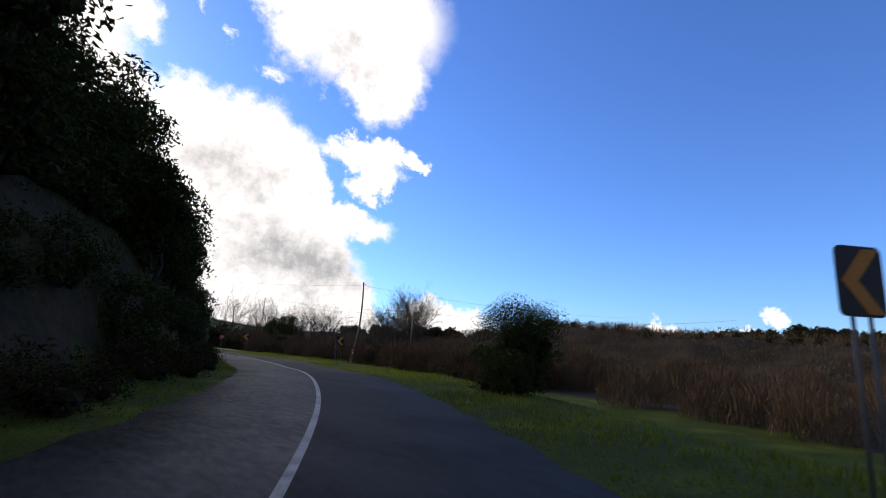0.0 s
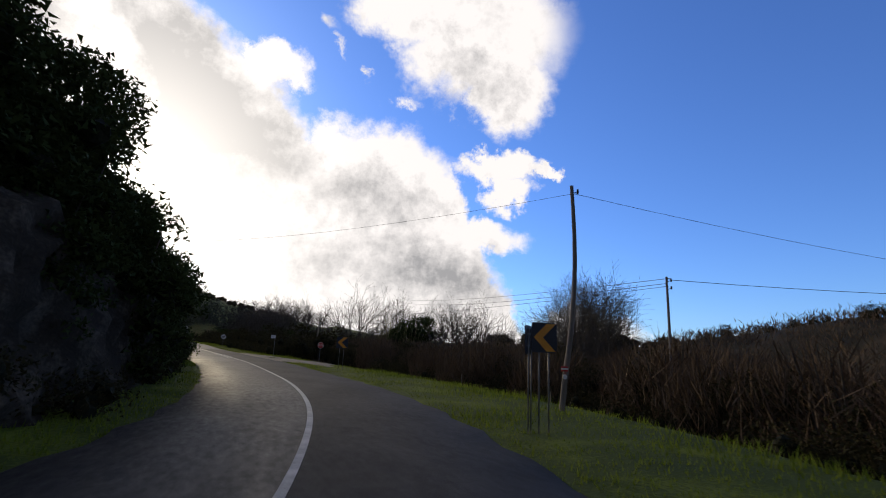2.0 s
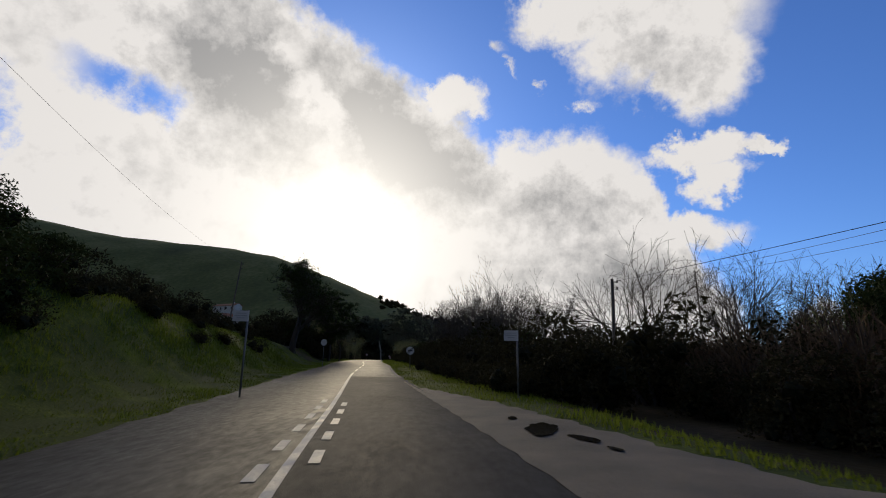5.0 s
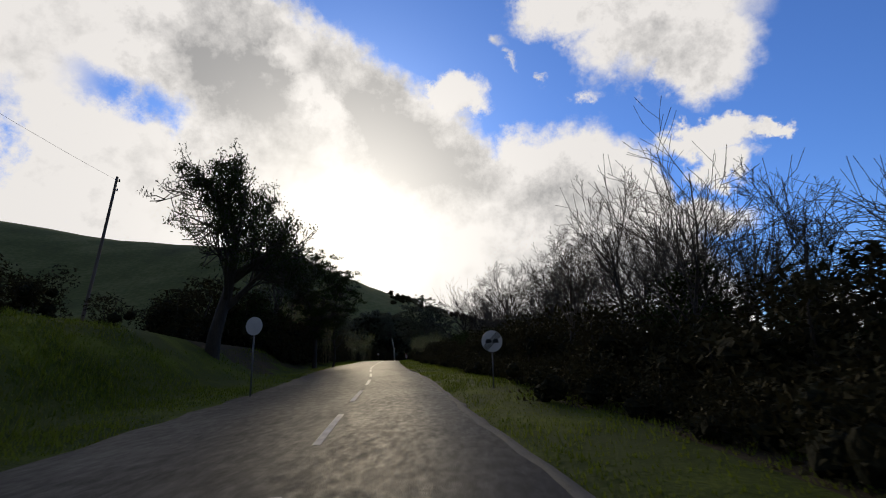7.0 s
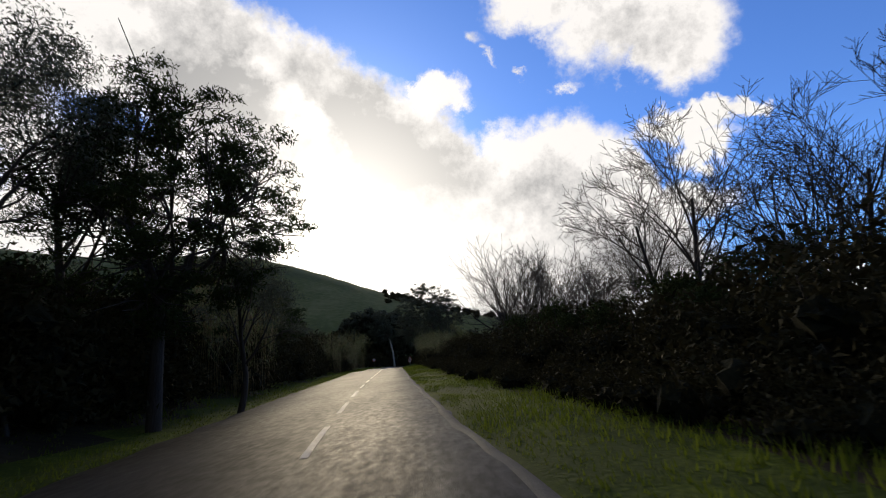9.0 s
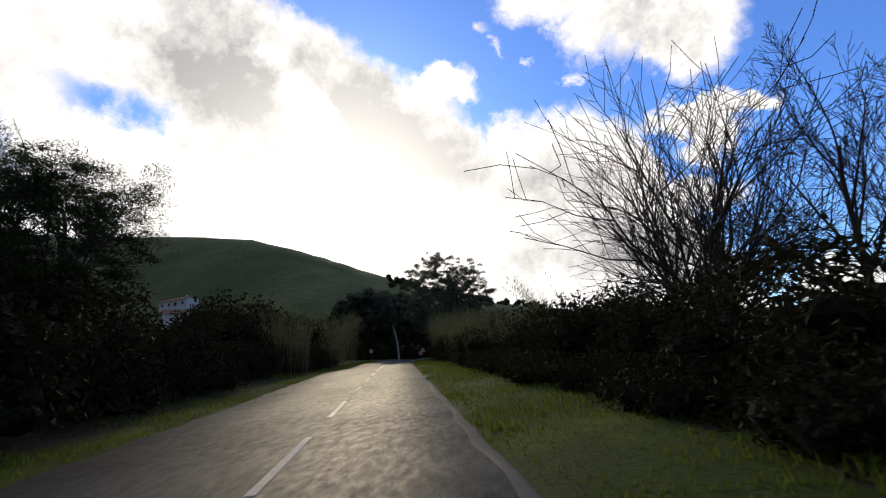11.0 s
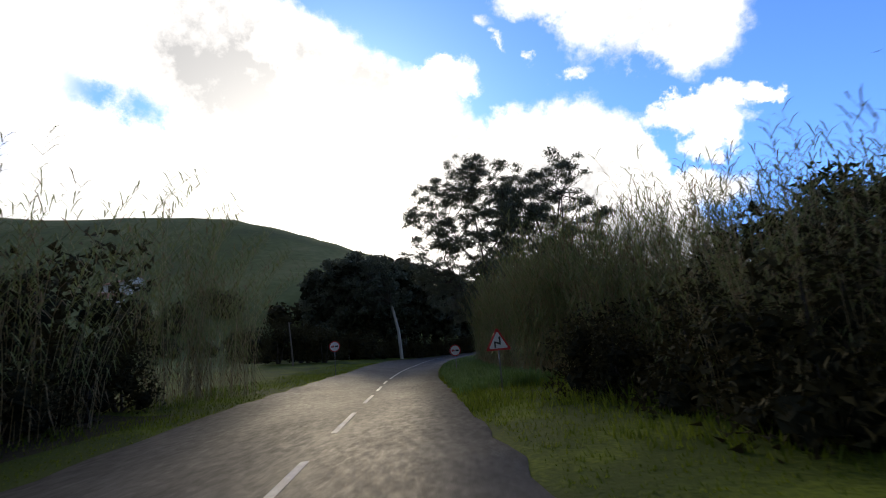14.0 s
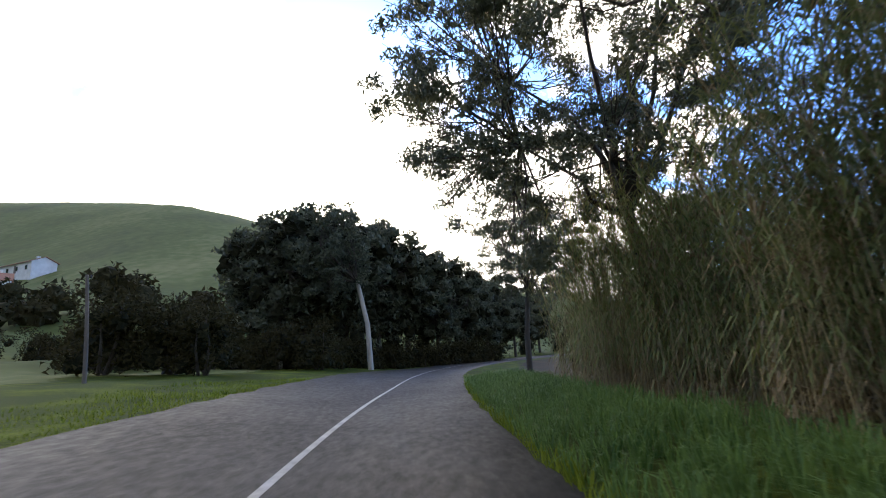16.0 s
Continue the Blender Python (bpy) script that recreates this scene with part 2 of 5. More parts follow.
PASTURE = material("hill_pasture", (0.062, 0.082, 0.026), (0.21, 0.215, 0.09), 0.95, 0.02, 0.35, 0.6, third=(0.115, 0.142, 0.046), spec=0.1)
BLADES = material("grass_blades", (0.040, 0.080, 0.008), (0.185, 0.235, 0.028), 0.7, 0.35, 5, 0.0, per_piece=0.4, leaf=0.45, spec=0.1)
LUSH = material("lush_grass", (0.030, 0.085, 0.016), (0.14, 0.235, 0.065), 0.6, 0.5, 5, 0.0, per_piece=0.45, leaf=0.4, spec=0.2)
LEAF_DARK = material("dark_leaves", (0.012, 0.020, 0.006), (0.05, 0.068, 0.020), 0.8, 1.5, 9, 0.0, per_piece=0.5, leaf=0.10, spec=0.06)
LEAF_OLIVE = material("olive_leaves", (0.014, 0.013, 0.006), (0.052, 0.046, 0.020), 0.8, 1.5, 9, 0.0, per_piece=0.5, leaf=0.10, spec=0.06)
LEAF_EUC = material("grey_green_leaves", (0.030, 0.037, 0.024), (0.115, 0.13, 0.085), 0.55, 1.5, 9, 0.0, per_piece=0.5, leaf=0.25, spec=0.2)
TWIG_BROWN = material("brown_twigs", (0.045, 0.030, 0.019), (0.16, 0.108, 0.066), 0.9, 1.5, 9, 0.0, per_piece=0.5, spec=0.1)
BARK = material("grey_brown_bark", (0.026, 0.021, 0.016), (0.090, 0.074, 0.058), 0.9, 3, 25, 0.8, stretch=(1, 1, 0.25))
BARK_PALE = material("pale_smooth_bark", (0.22, 0.19, 0.15), (0.52, 0.48, 0.41), 0.8, 2, 18, 0.5, stretch=(1, 1, 0.25))
REED_STEM = material("reed_canes", (0.10, 0.075, 0.036), (0.40, 0.32, 0.17), 0.7, 1.5, 9, 0.0, per_piece=0.5, spec=0.1)
REED_LEAF = material("reed_leaves", (0.065, 0.095, 0.026), (0.23, 0.25, 0.095), 0.6, 1.2, 6, 0.0, per_piece=0.5, leaf=0.3, spec=0.1)
REED_DRY = material("dry_reed_leaves", (0.09, 0.064, 0.03), (0.26, 0.19, 0.10), 0.8, 1.2, 6, 0.0, per_piece=0.5, leaf=0.2, spec=0.1)
POLE_WOOD = material("weathered_pole", (0.09, 0.07, 0.055), (0.24, 0.205, 0.17), 0.85, 2, 30, 0.6, stretch=(1, 1, 0.1))
STEEL = material("galvanised_steel", (0.12, 0.12, 0.12), (0.24, 0.24, 0.24), 0.6, 4, 50, 0.1, metal=0.4)
WIRE = material("dark_cable", (0.015, 0.015, 0.016), (0.03, 0.03, 0.03), 0.6, 4, 50, 0.0)
BLACK_SHEET = material("black_sign_sheet", (0.010, 0.012, 0.022), (0.022, 0.026, 0.05), 0.45, 3, 40, 0.05)
ORANGE_SHEET = material("orange_sign_sheet", (0.70, 0.26, 0.02), (0.85, 0.36, 0.03), 0.45, 3, 40, 0.05)
WHITE_SHEET = material("white_sign_sheet", (0.66, 0.67, 0.68), (0.82, 0.82, 0.82), 0.45, 3, 40, 0.05)
RED_SHEET = material("red_sign_sheet", (0.42, 0.02, 0.02), (0.58, 0.035, 0.03), 0.45, 3, 40, 0.05)
BLACK_INK = material("black_ink", (0.012, 0.012, 0.012), (0.03, 0.03, 0.03), 0.5, 3, 40, 0.0)
GREY_BACK = material("grey_sign_back", (0.45, 0.46, 0.47), (0.6, 0.61, 0.62), 0.6, 3, 40, 0.05)
PLASTER = material("white_plaster", (0.62, 0.61, 0.58), (0.82, 0.81, 0.79), 0.9, 0.8, 20, 0.2)
TILE = material("clay_roof", (0.24, 0.10, 0.055), (0.42, 0.20, 0.12), 0.85, 1.5, 20, 0.5)
GLASS_DARK = material("dark_pane", (0.015, 0.018, 0.022), (0.03, 0.035, 0.04), 0.12, 2, 10, 0.0)
ROCK = material("earth_and_rock", (0.026, 0.020, 0.013), (0.12, 0.096, 0.07), 0.95, 1.3, 12, 1.0, third=(0.048, 0.037, 0.026), spec=0.05)
# near-black colour of the solid cores that give shrubs their inner shade
SHADE_CORE = material("shade_core", (0.008, 0.010, 0.005), (0.035, 0.035, 0.018), 0.95, 3, 12, 0.9, spec=0.1)
WATER = material("puddle_water", (0.03, 0.026, 0.02), (0.04, 0.035, 0.028), 0.05, 2, 12, 0.03, rough_var=0.02)
STONE = material("grey_stone", (0.20, 0.19, 0.17), (0.40, 0.38, 0.34), 0.85, 3, 25, 0.5)


# ---- helpers for meshes ----
def mesh_from(name, verts, faces, mats, mat_index=None, smooth=False):
    me = bpy.data.meshes.new(name)
    me.from_pydata([tuple(v) for v in verts], [], [tuple(f) for f in faces])
    for mt in mats:
        me.materials.append(mt)
    if mat_index is not None:
        me.polygons.foreach_set("material_index", np.asarray(mat_index, dtype=np.int32))
    if smooth:
        me.polygons.foreach_set("use_smooth", np.ones(len(me.polygons), dtype=bool))
    me.update()
    return me


def part(name, bm, mt, parent, label="", smooth=False):
    """Link a bmesh or a mesh as one object under a thing."""
    if isinstance(bm, bmesh.types.BMesh):
        me = bpy.data.meshes.new(name)
        bm.to_mesh(me)
        bm.free()
        me.materials.append(mt)
        if smooth:
            me.polygons.foreach_set("use_smooth", np.ones(len(me.polygons), dtype=bool))
    else:
        me = bm
    ob = new(name, me)
    ob.parent = parent
    if label:
        tagged(ob, label)
    return ob


def box(bm, x, y, z, sx, sy, sz, rot=None, bevel=0.0):
    r = bmesh.ops.create_cube(bm, size=1.0, matrix=pose(x, y, z) @ (rot or Matrix()) @ Matrix.Diagonal((sx, sy, sz, 1)))
    if bevel:
        bmesh.ops.bevel(bm, geom=list({e for v in r["verts"] for e in v.link_edges}), offset=bevel, segments=2, affect="EDGES")
    return bm


def tube(bm, a, b, ra, rb=None, sides=10, caps=True):
    a, b = Vector(a), Vector(b)
    d = b - a
    m = Matrix.Translation((a + b) / 2) @ d.to_track_quat("Z", "Y").to_matrix().to_4x4()
    bmesh.ops.create_cone(bm, cap_ends=caps, segments=sides, radius1=ra, radius2=ra if rb is None else rb, depth=d.length, matrix=m)
    return bm


# ---- the road's line ----
MID = np.array([(-58, -96), (-46, -88.5), (-36, -82.5), (-27, -76.5), (-19.6, -69.4), (-15.2, -63.6), (-12.2, -58.8), (-10.2, -55.3), (-8.0, -51.0), (-5.4, -45.2), (-3.3, -39.6), (-1.5, -33.6), (-0.22, -27.3), (0.2, -22.0), (0.26, -16.0),
                (0.05, -10.0), (-0.38, -4.0), (-0.98, 1.0), (-1.8, 6.2), (-2.75, 12.9), (-5.4, 30), (-6.7, 40.5), (-7.7, 49), (-9.8, 61.5), (-10.8, 68.5),
                (-12.6, 82), (-16.2, 113), (-17.6, 125), (-20.0, 150), (-21.0, 160), (-21.65, 172), (-21.6, 184), (-20.9, 198), (-18.5, 212), (-13, 228), (-4, 242), (9, 254), (26, 262)])
ROAD_Z = ([-100, -63.5, -57.5, -51, -45, -38.6, -32.8, -26.6, -20, -13, -6.5, 0, 17, 34, 48, 62, 75, 108, 123, 133, 146, 154, 165, 185, 265],
          [0.45, 0.26, 0.17, 0.11, 0.06, -0.05, -0.25, -0.2, -0.15, -0.18, -0.13, 0.0, 0.24, 0.52, 0.82, 1.06, 1.16, 1.38, 1.46, 1.42, 1.18, 0.98, 0.75, 0.6, 0.6])


def spline(p, n=9):
    out = []
    q = np.vstack([2 * p[0] - p[1], p, 2 * p[-1] - p[-2]])
    for i in range(1, len(q) - 2):
        a, b, c, d = q[i - 1:i + 3]
        for t in np.arange(n) / n:
            out.append(0.5 * (2 * b + (c - a) * t + (2 * a - 5 * b + 4 * c - d) * t * t + (3 * b - a - 3 * c + d) * t ** 3))
    return np.array(out + [p[-1]])


raw = spline(MID)
seg = np.r_[0, np.cumsum(np.hypot(*np.diff(raw, axis=0).T))]
S = np.arange(0, seg[-1], 0.8)
LINE = np.c_[np.interp(S, seg, raw[:, 0]), np.interp(S, seg, raw[:, 1])]
for _ in range(12):
    LINE[1:-1] = (LINE[:-2] + 2 * LINE[1:-1] + LINE[2:]) / 4
TAN = np.gradient(LINE, axis=0)
TAN /= np.hypot(*TAN.T)[:, None]
RIGHT = np.c_[TAN[:, 1], -TAN[:, 0]]
LZ = np.interp(LINE[:, 1], *ROAD_Z)
for _ in range(12):
    LZ[1:-1] = (LZ[:-2] + 2 * LZ[1:-1] + LZ[2:]) / 4
W_RIGHT = np.interp(LINE[:, 1], [-60, -40, -15, 5, 30, 42, 64, 75, 130, 142, 151, 160, 170, 190], [3.3, 3.3, 3.25, 3.05, 2.8, 2.6, 2.5, 2.62, 2.7, 2.7, 2.85, 3.05, 3.3, 3.4])
W_LEFT = np.interp(LINE[:, 1], [-60, -40, -15, -3, 15, 43, 52, 66, 100, 125, 145, 157, 166, 180, 205, 220], [3.0, 3.05, 3.15, 3.35, 3.5, 3.5, 3.55, 3.5, 3.7, 4.3, 3.9, 3.15, 3.25, 3.8, 4.0, 3.8])

TILT = np.interp(LINE[:, 1], [138, 158, 190, 215], [0, 0.18, 0.18, 0.03])      # the bend's outer side is raised


def road_frame(x, y):
    """Nearest sample of the road's line and the distance to its right, for arrays of points."""
    x, y = np.atleast_1d(x).astype(float), np.atleast_1d(y).astype(float)
    idx, lat = np.zeros(len(x), int), np.zeros(len(x))
    for k in range(0, len(x), 4000):
        dx, dy = x[k:k + 4000, None] - LINE[None, :, 0], y[k:k + 4000, None] - LINE[None, :, 1]
        i = (dx * dx + dy * dy).argmin(1)
        j = np.arange(len(i))
        ex, ey = dx[j, i], dy[j, i]
        s = np.sign(ex * RIGHT[i, 0] + ey * RIGHT[i, 1])
        idx[k:k + 4000], lat[k:k + 4000] = i, s * np.hypot(ex, ey)
    return idx, lat


def smooth01(t):
    t = np.clip(t, 0, 1)
    return t * t * (3 - 2 * t)


def waves(x, y):
    return 0.5 * np.sin(x * 0.31 + 1.3 * np.sin(y * 0.17)) + 0.35 * np.sin(y * 0.43 + 0.8 * np.sin(x * 0.29)) + 0.15 * np.sin(x * 1.3 + y * 0.9)


def lay_by_lat(y, inner):
    """Distance from the road's line to the near or far edge of the sandy lay-by."""
    if inner:
        return np.interp(y, [-4, -2.4, 0.4, 1.6, 3.2, 8, 14, 19, 23.5], [5.0, 4.7, 4.35, 3.5, 3.0, 2.95, 2.8, 2.72, 2.7])
    return np.interp(y, [-4, -1.2, 0.4, 3.2, 4.4, 6.5, 9, 13.6, 19, 23.5], [5.4, 6.0, 8.6, 8.6, 6.1, 5.65, 5.3, 4.6, 3.2, 2.85])


def ground_z(x, y):
    x, y = np.atleast_1d(x).astype(float), np.atleast_1d(y).astype(float)
    i, lat = road_frame(x, y)
    ry, z0 = LINE[i, 1], LZ[i]
    right, left = lat - W_RIGHT[i], -lat - W_LEFT[i]
    out = np.maximum(right, left)
    z = z0 - 0.10 + 0.08 * smooth01(out / 0.4) + np.where(lat < 0, TILT[i] * np.minimum(-lat, W_LEFT[i]), 0)
    rough = waves(x, y) * (1 - (lay_by_lat(ry, True) < lat) * (lat < lay_by_lat(ry, False) + 0.6) * (np.abs(ry - 9.5) < 14))
    # right: verge, then a shallow ditch and lower land
    fall = np.interp(ry, [-70, -30, 0, 20, 60, 110, 150, 190], [1.0, 0.9, 0.7, 0.5, 0.4, 0.5, 0.5, 0.3])
    vw = np.interp(ry, [-70, -30, 0, 20, 60, 110, 150], [3.2, 4.5, 3.0, 2.0, 2.0, 2.5, 2.5])
    z -= np.where(right > 0, fall * smooth01((right - vw) / 4.0) - 0.06 * rough * smooth01(right / 1.5), 0)
    # left: cutting or bank
    hb = np.interp(ry, [-90, -45, -20, -8, 5, 18, 30, 42, 55, 75, 140, 152, 170], [5.5, 5.0, 4.6, 3.6, 3.2, 3.4, 3.0, 2.5, 1.8, 1.1, 0.8, 0.5, 0.4])
    vb = np.interp(ry, [-80, -40, -15, 0, 20, 45, 80], [1.2, 1.5, 1.6, 1.4, 1.2, 1.6, 1.4])
    run = np.interp(ry, [-90, -20, -5, 10, 40, 60, 150], [3.0, 3.2, 4.0, 5.0, 5.0, 3.0, 6.0])
    z += np.where(left > 0, hb * smooth01((left - vb) / run) + 0.12 * rough * smooth01((left - vb) / 2), 0)
    z += np.where(left > 8, 0.05 * (np.minimum(left, 80) - 8) * np.interp(ry, [-60, 0, 40, 150, 200], [1, 0.8, 0.3, 0.5, 0.6]), 0)
    # the long hill ahead and to the left, and the low ridge on the right
    r, az = np.hypot(x, y), np.degrees(np.arctan2(x, y))
    dist = np.interp(az, [-90, -60, -45, -34, -20, -12, -3, 10], [850, 800, 720, 620, 485, 440, 410, 400])
    rise = np.interp(az, [-120, -80, -60, -47, -42, -37, -33, -28, -24, -20, -16, -12.3, -7, -2.8, 2, 10, 20, 40], [5, 10, 11.5, 11.8, 11.8, 11.3, 11.2, 11.3, 11.2, 10.8, 9.8, 8.5, 6.4, 4.8, 3.6, 2, 0.6, 0])
    crest = dist * np.tan(np.radians(rise))
    off = smooth01((np.abs(lat) - 9) / 60)
    z += off * crest * np.where(r < dist, smooth01((r / dist - 0.36) / 0.64) ** 1.3, 1 - 0.5 * smooth01((r - dist) / 700))
    far = np.hypot(x, y + 50)
    az2 = np.degrees(np.arctan2(x, y + 50))
    crest2 = np.interp(az2, [15, 35, 46, 56, 66, 76, 84, 110, 150, 180], [3, 3.5, 5, 6, 7, 7.5, 8, 9, 8, 6])
    z += np.where(az2 > 10, crest2 * smooth01((far - 60) / 150), 0)
    knoll = np.interp(y, [-110, -60, -45, -30, -20, -10, 0, 8, 22], [3.0, 4.6, 5.2, 5.8, 7.0, 6.4, 5.0, 3.2, 0.6])
    z += np.where(x > 20, knoll * smooth01((x - 27) / 25) * (1 - 0.4 * smooth01((x - 60) / 120)), 0)
    z += 0.5 * rough * smooth01((np.abs(lat) - 12) / 30)
    return z


def z_at(x, y):
    return float(ground_z(x, y)[0])


def steps(lo, hi, fine, reach):
    a = [lo]
    g = fine
    while a[-1] > -reach:
        g *= 1.12
        a.append(a[-1] - g)
    b, g = [hi], fine
    while b[-1] < reach:
        g *= 1.12
        b.append(b[-1] + g)
    return np.r_[a[:0:-1], np.arange(lo, hi, fine), b]


def make_ground():
    xs, ys = steps(-42, 26, 0.75, 3200), steps(-84, 225, 0.95, 3200)
    gx, gy = np.meshgrid(xs, ys)
    x, y = gx.ravel(), gy.ravel()
    z = ground_z(x, y)
    nx, ny = len(xs), len(ys)
    a = (np.arange(ny - 1)[:, None] * nx + np.arange(nx - 1)[None, :]).ravel()
    faces = np.c_[a, a + 1, a + nx + 1, a + nx]
    cx, cy = (x[faces].mean(1)), (y[faces].mean(1))
    i, lat = road_frame(cx, cy)
    right, left, ry = lat - W_RIGHT[i], -lat - W_LEFT[i], LINE[i, 1]
    w = waves(cx, cy) * 1.2
    vw = np.interp(ry, [-70, -54, -38, -28, 0, 12, 30, 60, 150], [5.5, 12.5, 13.5, 7.0, 4.5, 2.6, 2.6, 3.2, 3.5])
    mi = np.where((right > vw + w), 1, 0)
    bank = np.interp(ry, [-80, -15, 0, 40, 55, 145, 155], [1.6, 2.2, 12, 14, 2.0, 2.0, 60])
    mi = np.where(left > bank + 0.5 * w, 1, mi)
    mi = np.where((np.hypot(cx, cy) > 190 + 8 * w) & (np.abs(lat) > 14), 2, mi)
    ob = new("ground", mesh_from("ground", np.c_[x, y, z], faces, [VERGE, EARTH, PASTURE], mi, smooth=True))
    tagged(ob, "rough green turf verges, brown scrub earth and hill pasture", "ground", kind="structure")


def strip(name, lats, dz, mt, lo=0, hi=None, parent=None, thick=0.0):
    """A ribbon along the road between samples lo and hi; lats: arrays of distances to the right."""
    hi = len(LINE) - 1 if hi is None else hi
    k = np.arange(lo, hi + 1)
    cols = [np.c_[LINE[k] + RIGHT[k] * (np.broadcast_to(l, len(LINE))[k])[:, None], LZ[k] + d + TILT[k] * np.maximum(-np.broadcast_to(l, len(LINE))[k], 0)] for l, d in zip(lats, dz)]
    n, c = len(k), len(cols)
    v = np.stack(cols, 1).reshape(-1, 3)
    f = [(a * c + b, a * c + b + 1, (a + 1) * c + b + 1, (a + 1) * c + b) for a in range(n - 1) for b in range(c - 1)]
    ob = new(name, mesh_from(name, v, f, [mt], smooth=True))
    ob.parent = parent
    return ob


def sample_at(y):
    return int(np.abs(LINE[:, 1] - y).argmin())


def make_road():
    wl, wr = -W_LEFT, W_RIGHT
    jag = 0.06 * np.sin(S * 2.1) + 0.05 * np.sin(S * 5.3 + 1)
    road = strip("road", [wl + jag - 0.06, wl + jag, wl * 0.5, 0 * S, wr * 0.5, wr - jag, wr - jag + 0.06], [-0.12, -0.02, 0.015, 0.03, 0.015, -0.02, -0.12], ASPHALT)
    road.data.materials.append(ASPHALT_NEW)
    lane = [1 if k % 6 >= 3 and LINE[k // 6, 1] < 27 else 0 for k in range(len(road.data.polygons))]      # newer surface in the right lane
    road.data.polygons.foreach_set("material_index", np.array(lane, dtype=np.int32))
    tagged(road, "damp dark grey two-lane asphalt road with worn wet patches", "road", kind="structure")
    solid = [(-100, 32.0), (162.6, 262)]
    lw = 0.058
    for a, b in solid:
        strip("solid_line", [-lw + 0 * S, lw + 0 * S], [0.036, 0.036], PAINT, sample_at(a), sample_at(b), road)
    y0, first = sample_at(34.7), None
    per, dash = 7, 4
    k, end = y0, sample_at(162)
    while k + dash < end:
        strip("lane_dash", [-lw + 0 * S, lw + 0 * S], [0.036, 0.036], PAINT, k, k + dash, road)
        k += per
    for side in (-1, 1):
        for k in range(sample_at(5.4) + (1 if side > 0 else 0), sample_at(14), 2):
            strip("lane_dash", [side * 0.28 - 0.07 + 0 * S, side * 0.28 + 0.07 + 0 * S], [0.036, 0.036], PAINT, k, k + 1, road)


make_ground()
make_road()


def make_cutting_face():
    """The bare earth and rock face of the cutting on the left of the first bend."""
    lo, hi, rows = sample_at(-36), sample_at(-15), 13
    rng = np.random.default_rng(5)
    n = (hi - lo) * 2 + 1
    coarse = rng.normal(size=(n // 5 + 3, 5))
    v, f = [], []
    for a in range(n):
        i, half = lo + a // 2, 0.4 * (a % 2)
        end = min(a, n - 1 - a) / 12.0
        tall = 4.1 * min(1.0, 0.35 + end) + 0.4 * math.sin(a * 0.37)
        for b in range(rows):
            h = b / (rows - 1)
            c = coarse[a // 5, min(int(h * 4), 3)] * (1 - a % 5 / 5) + coarse[a // 5 + 1, min(int(h * 4), 3)] * (a % 5 / 5)
            off = 1.75 + 0.7 * h ** 1.5 + (2.2 if b == rows - 1 else 0) + 0.20 * c + 0.10 * rng.normal()
            p = LINE[i] + TAN[i] * half - RIGHT[i] * (W_LEFT[i] + off)
            v.append((p[0], p[1], LZ[i] - 0.2 + tall * h + 0.06 * rng.normal() + (0.5 if b == rows - 1 else 0)))
    for a in range(n - 1):
        for b in range(rows - 1):
            k = a * rows + b
            f.append((k, k + 1, k + rows + 1, k + rows))
    tagged(new("cutting_face", mesh_from("cutting_face", v, f, [ROCK], smooth=True)), "crumbling brown earth and pale rock face of the road cutting", "rock face", kind="structure")


make_cutting_face()


# ---- vegetation ----
def quads(centres, along, across):
    """Pointed leaves, one face each."""
    n = len(centres)
    v = np.stack([centres - along * 0.9 - across, centres - along * 0.6 + across, centres + along], 1).reshape(-1, 3)
    return v, np.arange(n * 3).reshape(n, 3)


def unit(v):
    return v / np.maximum(np.linalg.norm(v, axis=-1, keepdims=True), 1e-9)


def leaf_cloud(rng, lobes, n, size, aspect=0.45, hang=0.0, fill=0.5, loose=0.10):
    """Leaves in the outer shells of a number of rounded lobes (x, y, z, rx, ry, rz)."""
    lobes = np.array(lobes, float)
    w = lobes[:, 3] * lobes[:, 5]
    k = rng.choice(len(lobes), n, p=w / w.sum())
    d = unit(rng.normal(size=(n, 3)))
    d[:, 2] = np.where(d[:, 2] < -0.5, -d[:, 2] * 0.6, d[:, 2])
    r = 1.0 - fill * rng.random(n) ** 2 + loose * rng.normal(size=n)
    c = lobes[k, :3] + d * lobes[k, 3:] * r[:, None]
    a = unit(rng.normal(size=(n, 3)) + 0.3 * d - np.array([0, 0, hang]))
    b = unit(np.cross(a, rng.normal(size=(n, 3))))
    s = size * (0.6 + 0.8 * rng.random(n))[:, None]
    return quads(c, a * s, b * s * aspect)


def merge(chunks):
    v, f, o = [], [], 0
    for a, b in chunks:
        v.append(np.asarray(a))
        f += [tuple(int(i) + o for i in q) for q in b]
        o += len(a)
    return np.vstack(v), f


def limb(pts, radii, sides):
    """A tapered tube along points."""
    pts, radii = np.asarray(pts, float), np.asarray(radii, float)
    t = unit(np.gradient(pts, axis=0))
    ref = np.array([1.0, 0, 0]) if abs(t[0, 0]) < 0.8 else np.array([0, 1.0, 0])
    u = unit(np.cross(t, ref))
    w = np.cross(t, u)
    ang = np.arange(sides) * 2 * math.pi / sides
    ring = (u[:, None] * np.cos(ang)[None, :, None] + w[:, None] * np.sin(ang)[None, :, None]) * radii[:, None, None] + pts[:, None]
    v = ring.reshape(-1, 3)
    m = len(pts)
    f = [(i * sides + j, i * sides + (j + 1) % sides, (i + 1) * sides + (j + 1) % sides, (i + 1) * sides + j) for i in range(m - 1) for j in range(sides)]
    return v, f


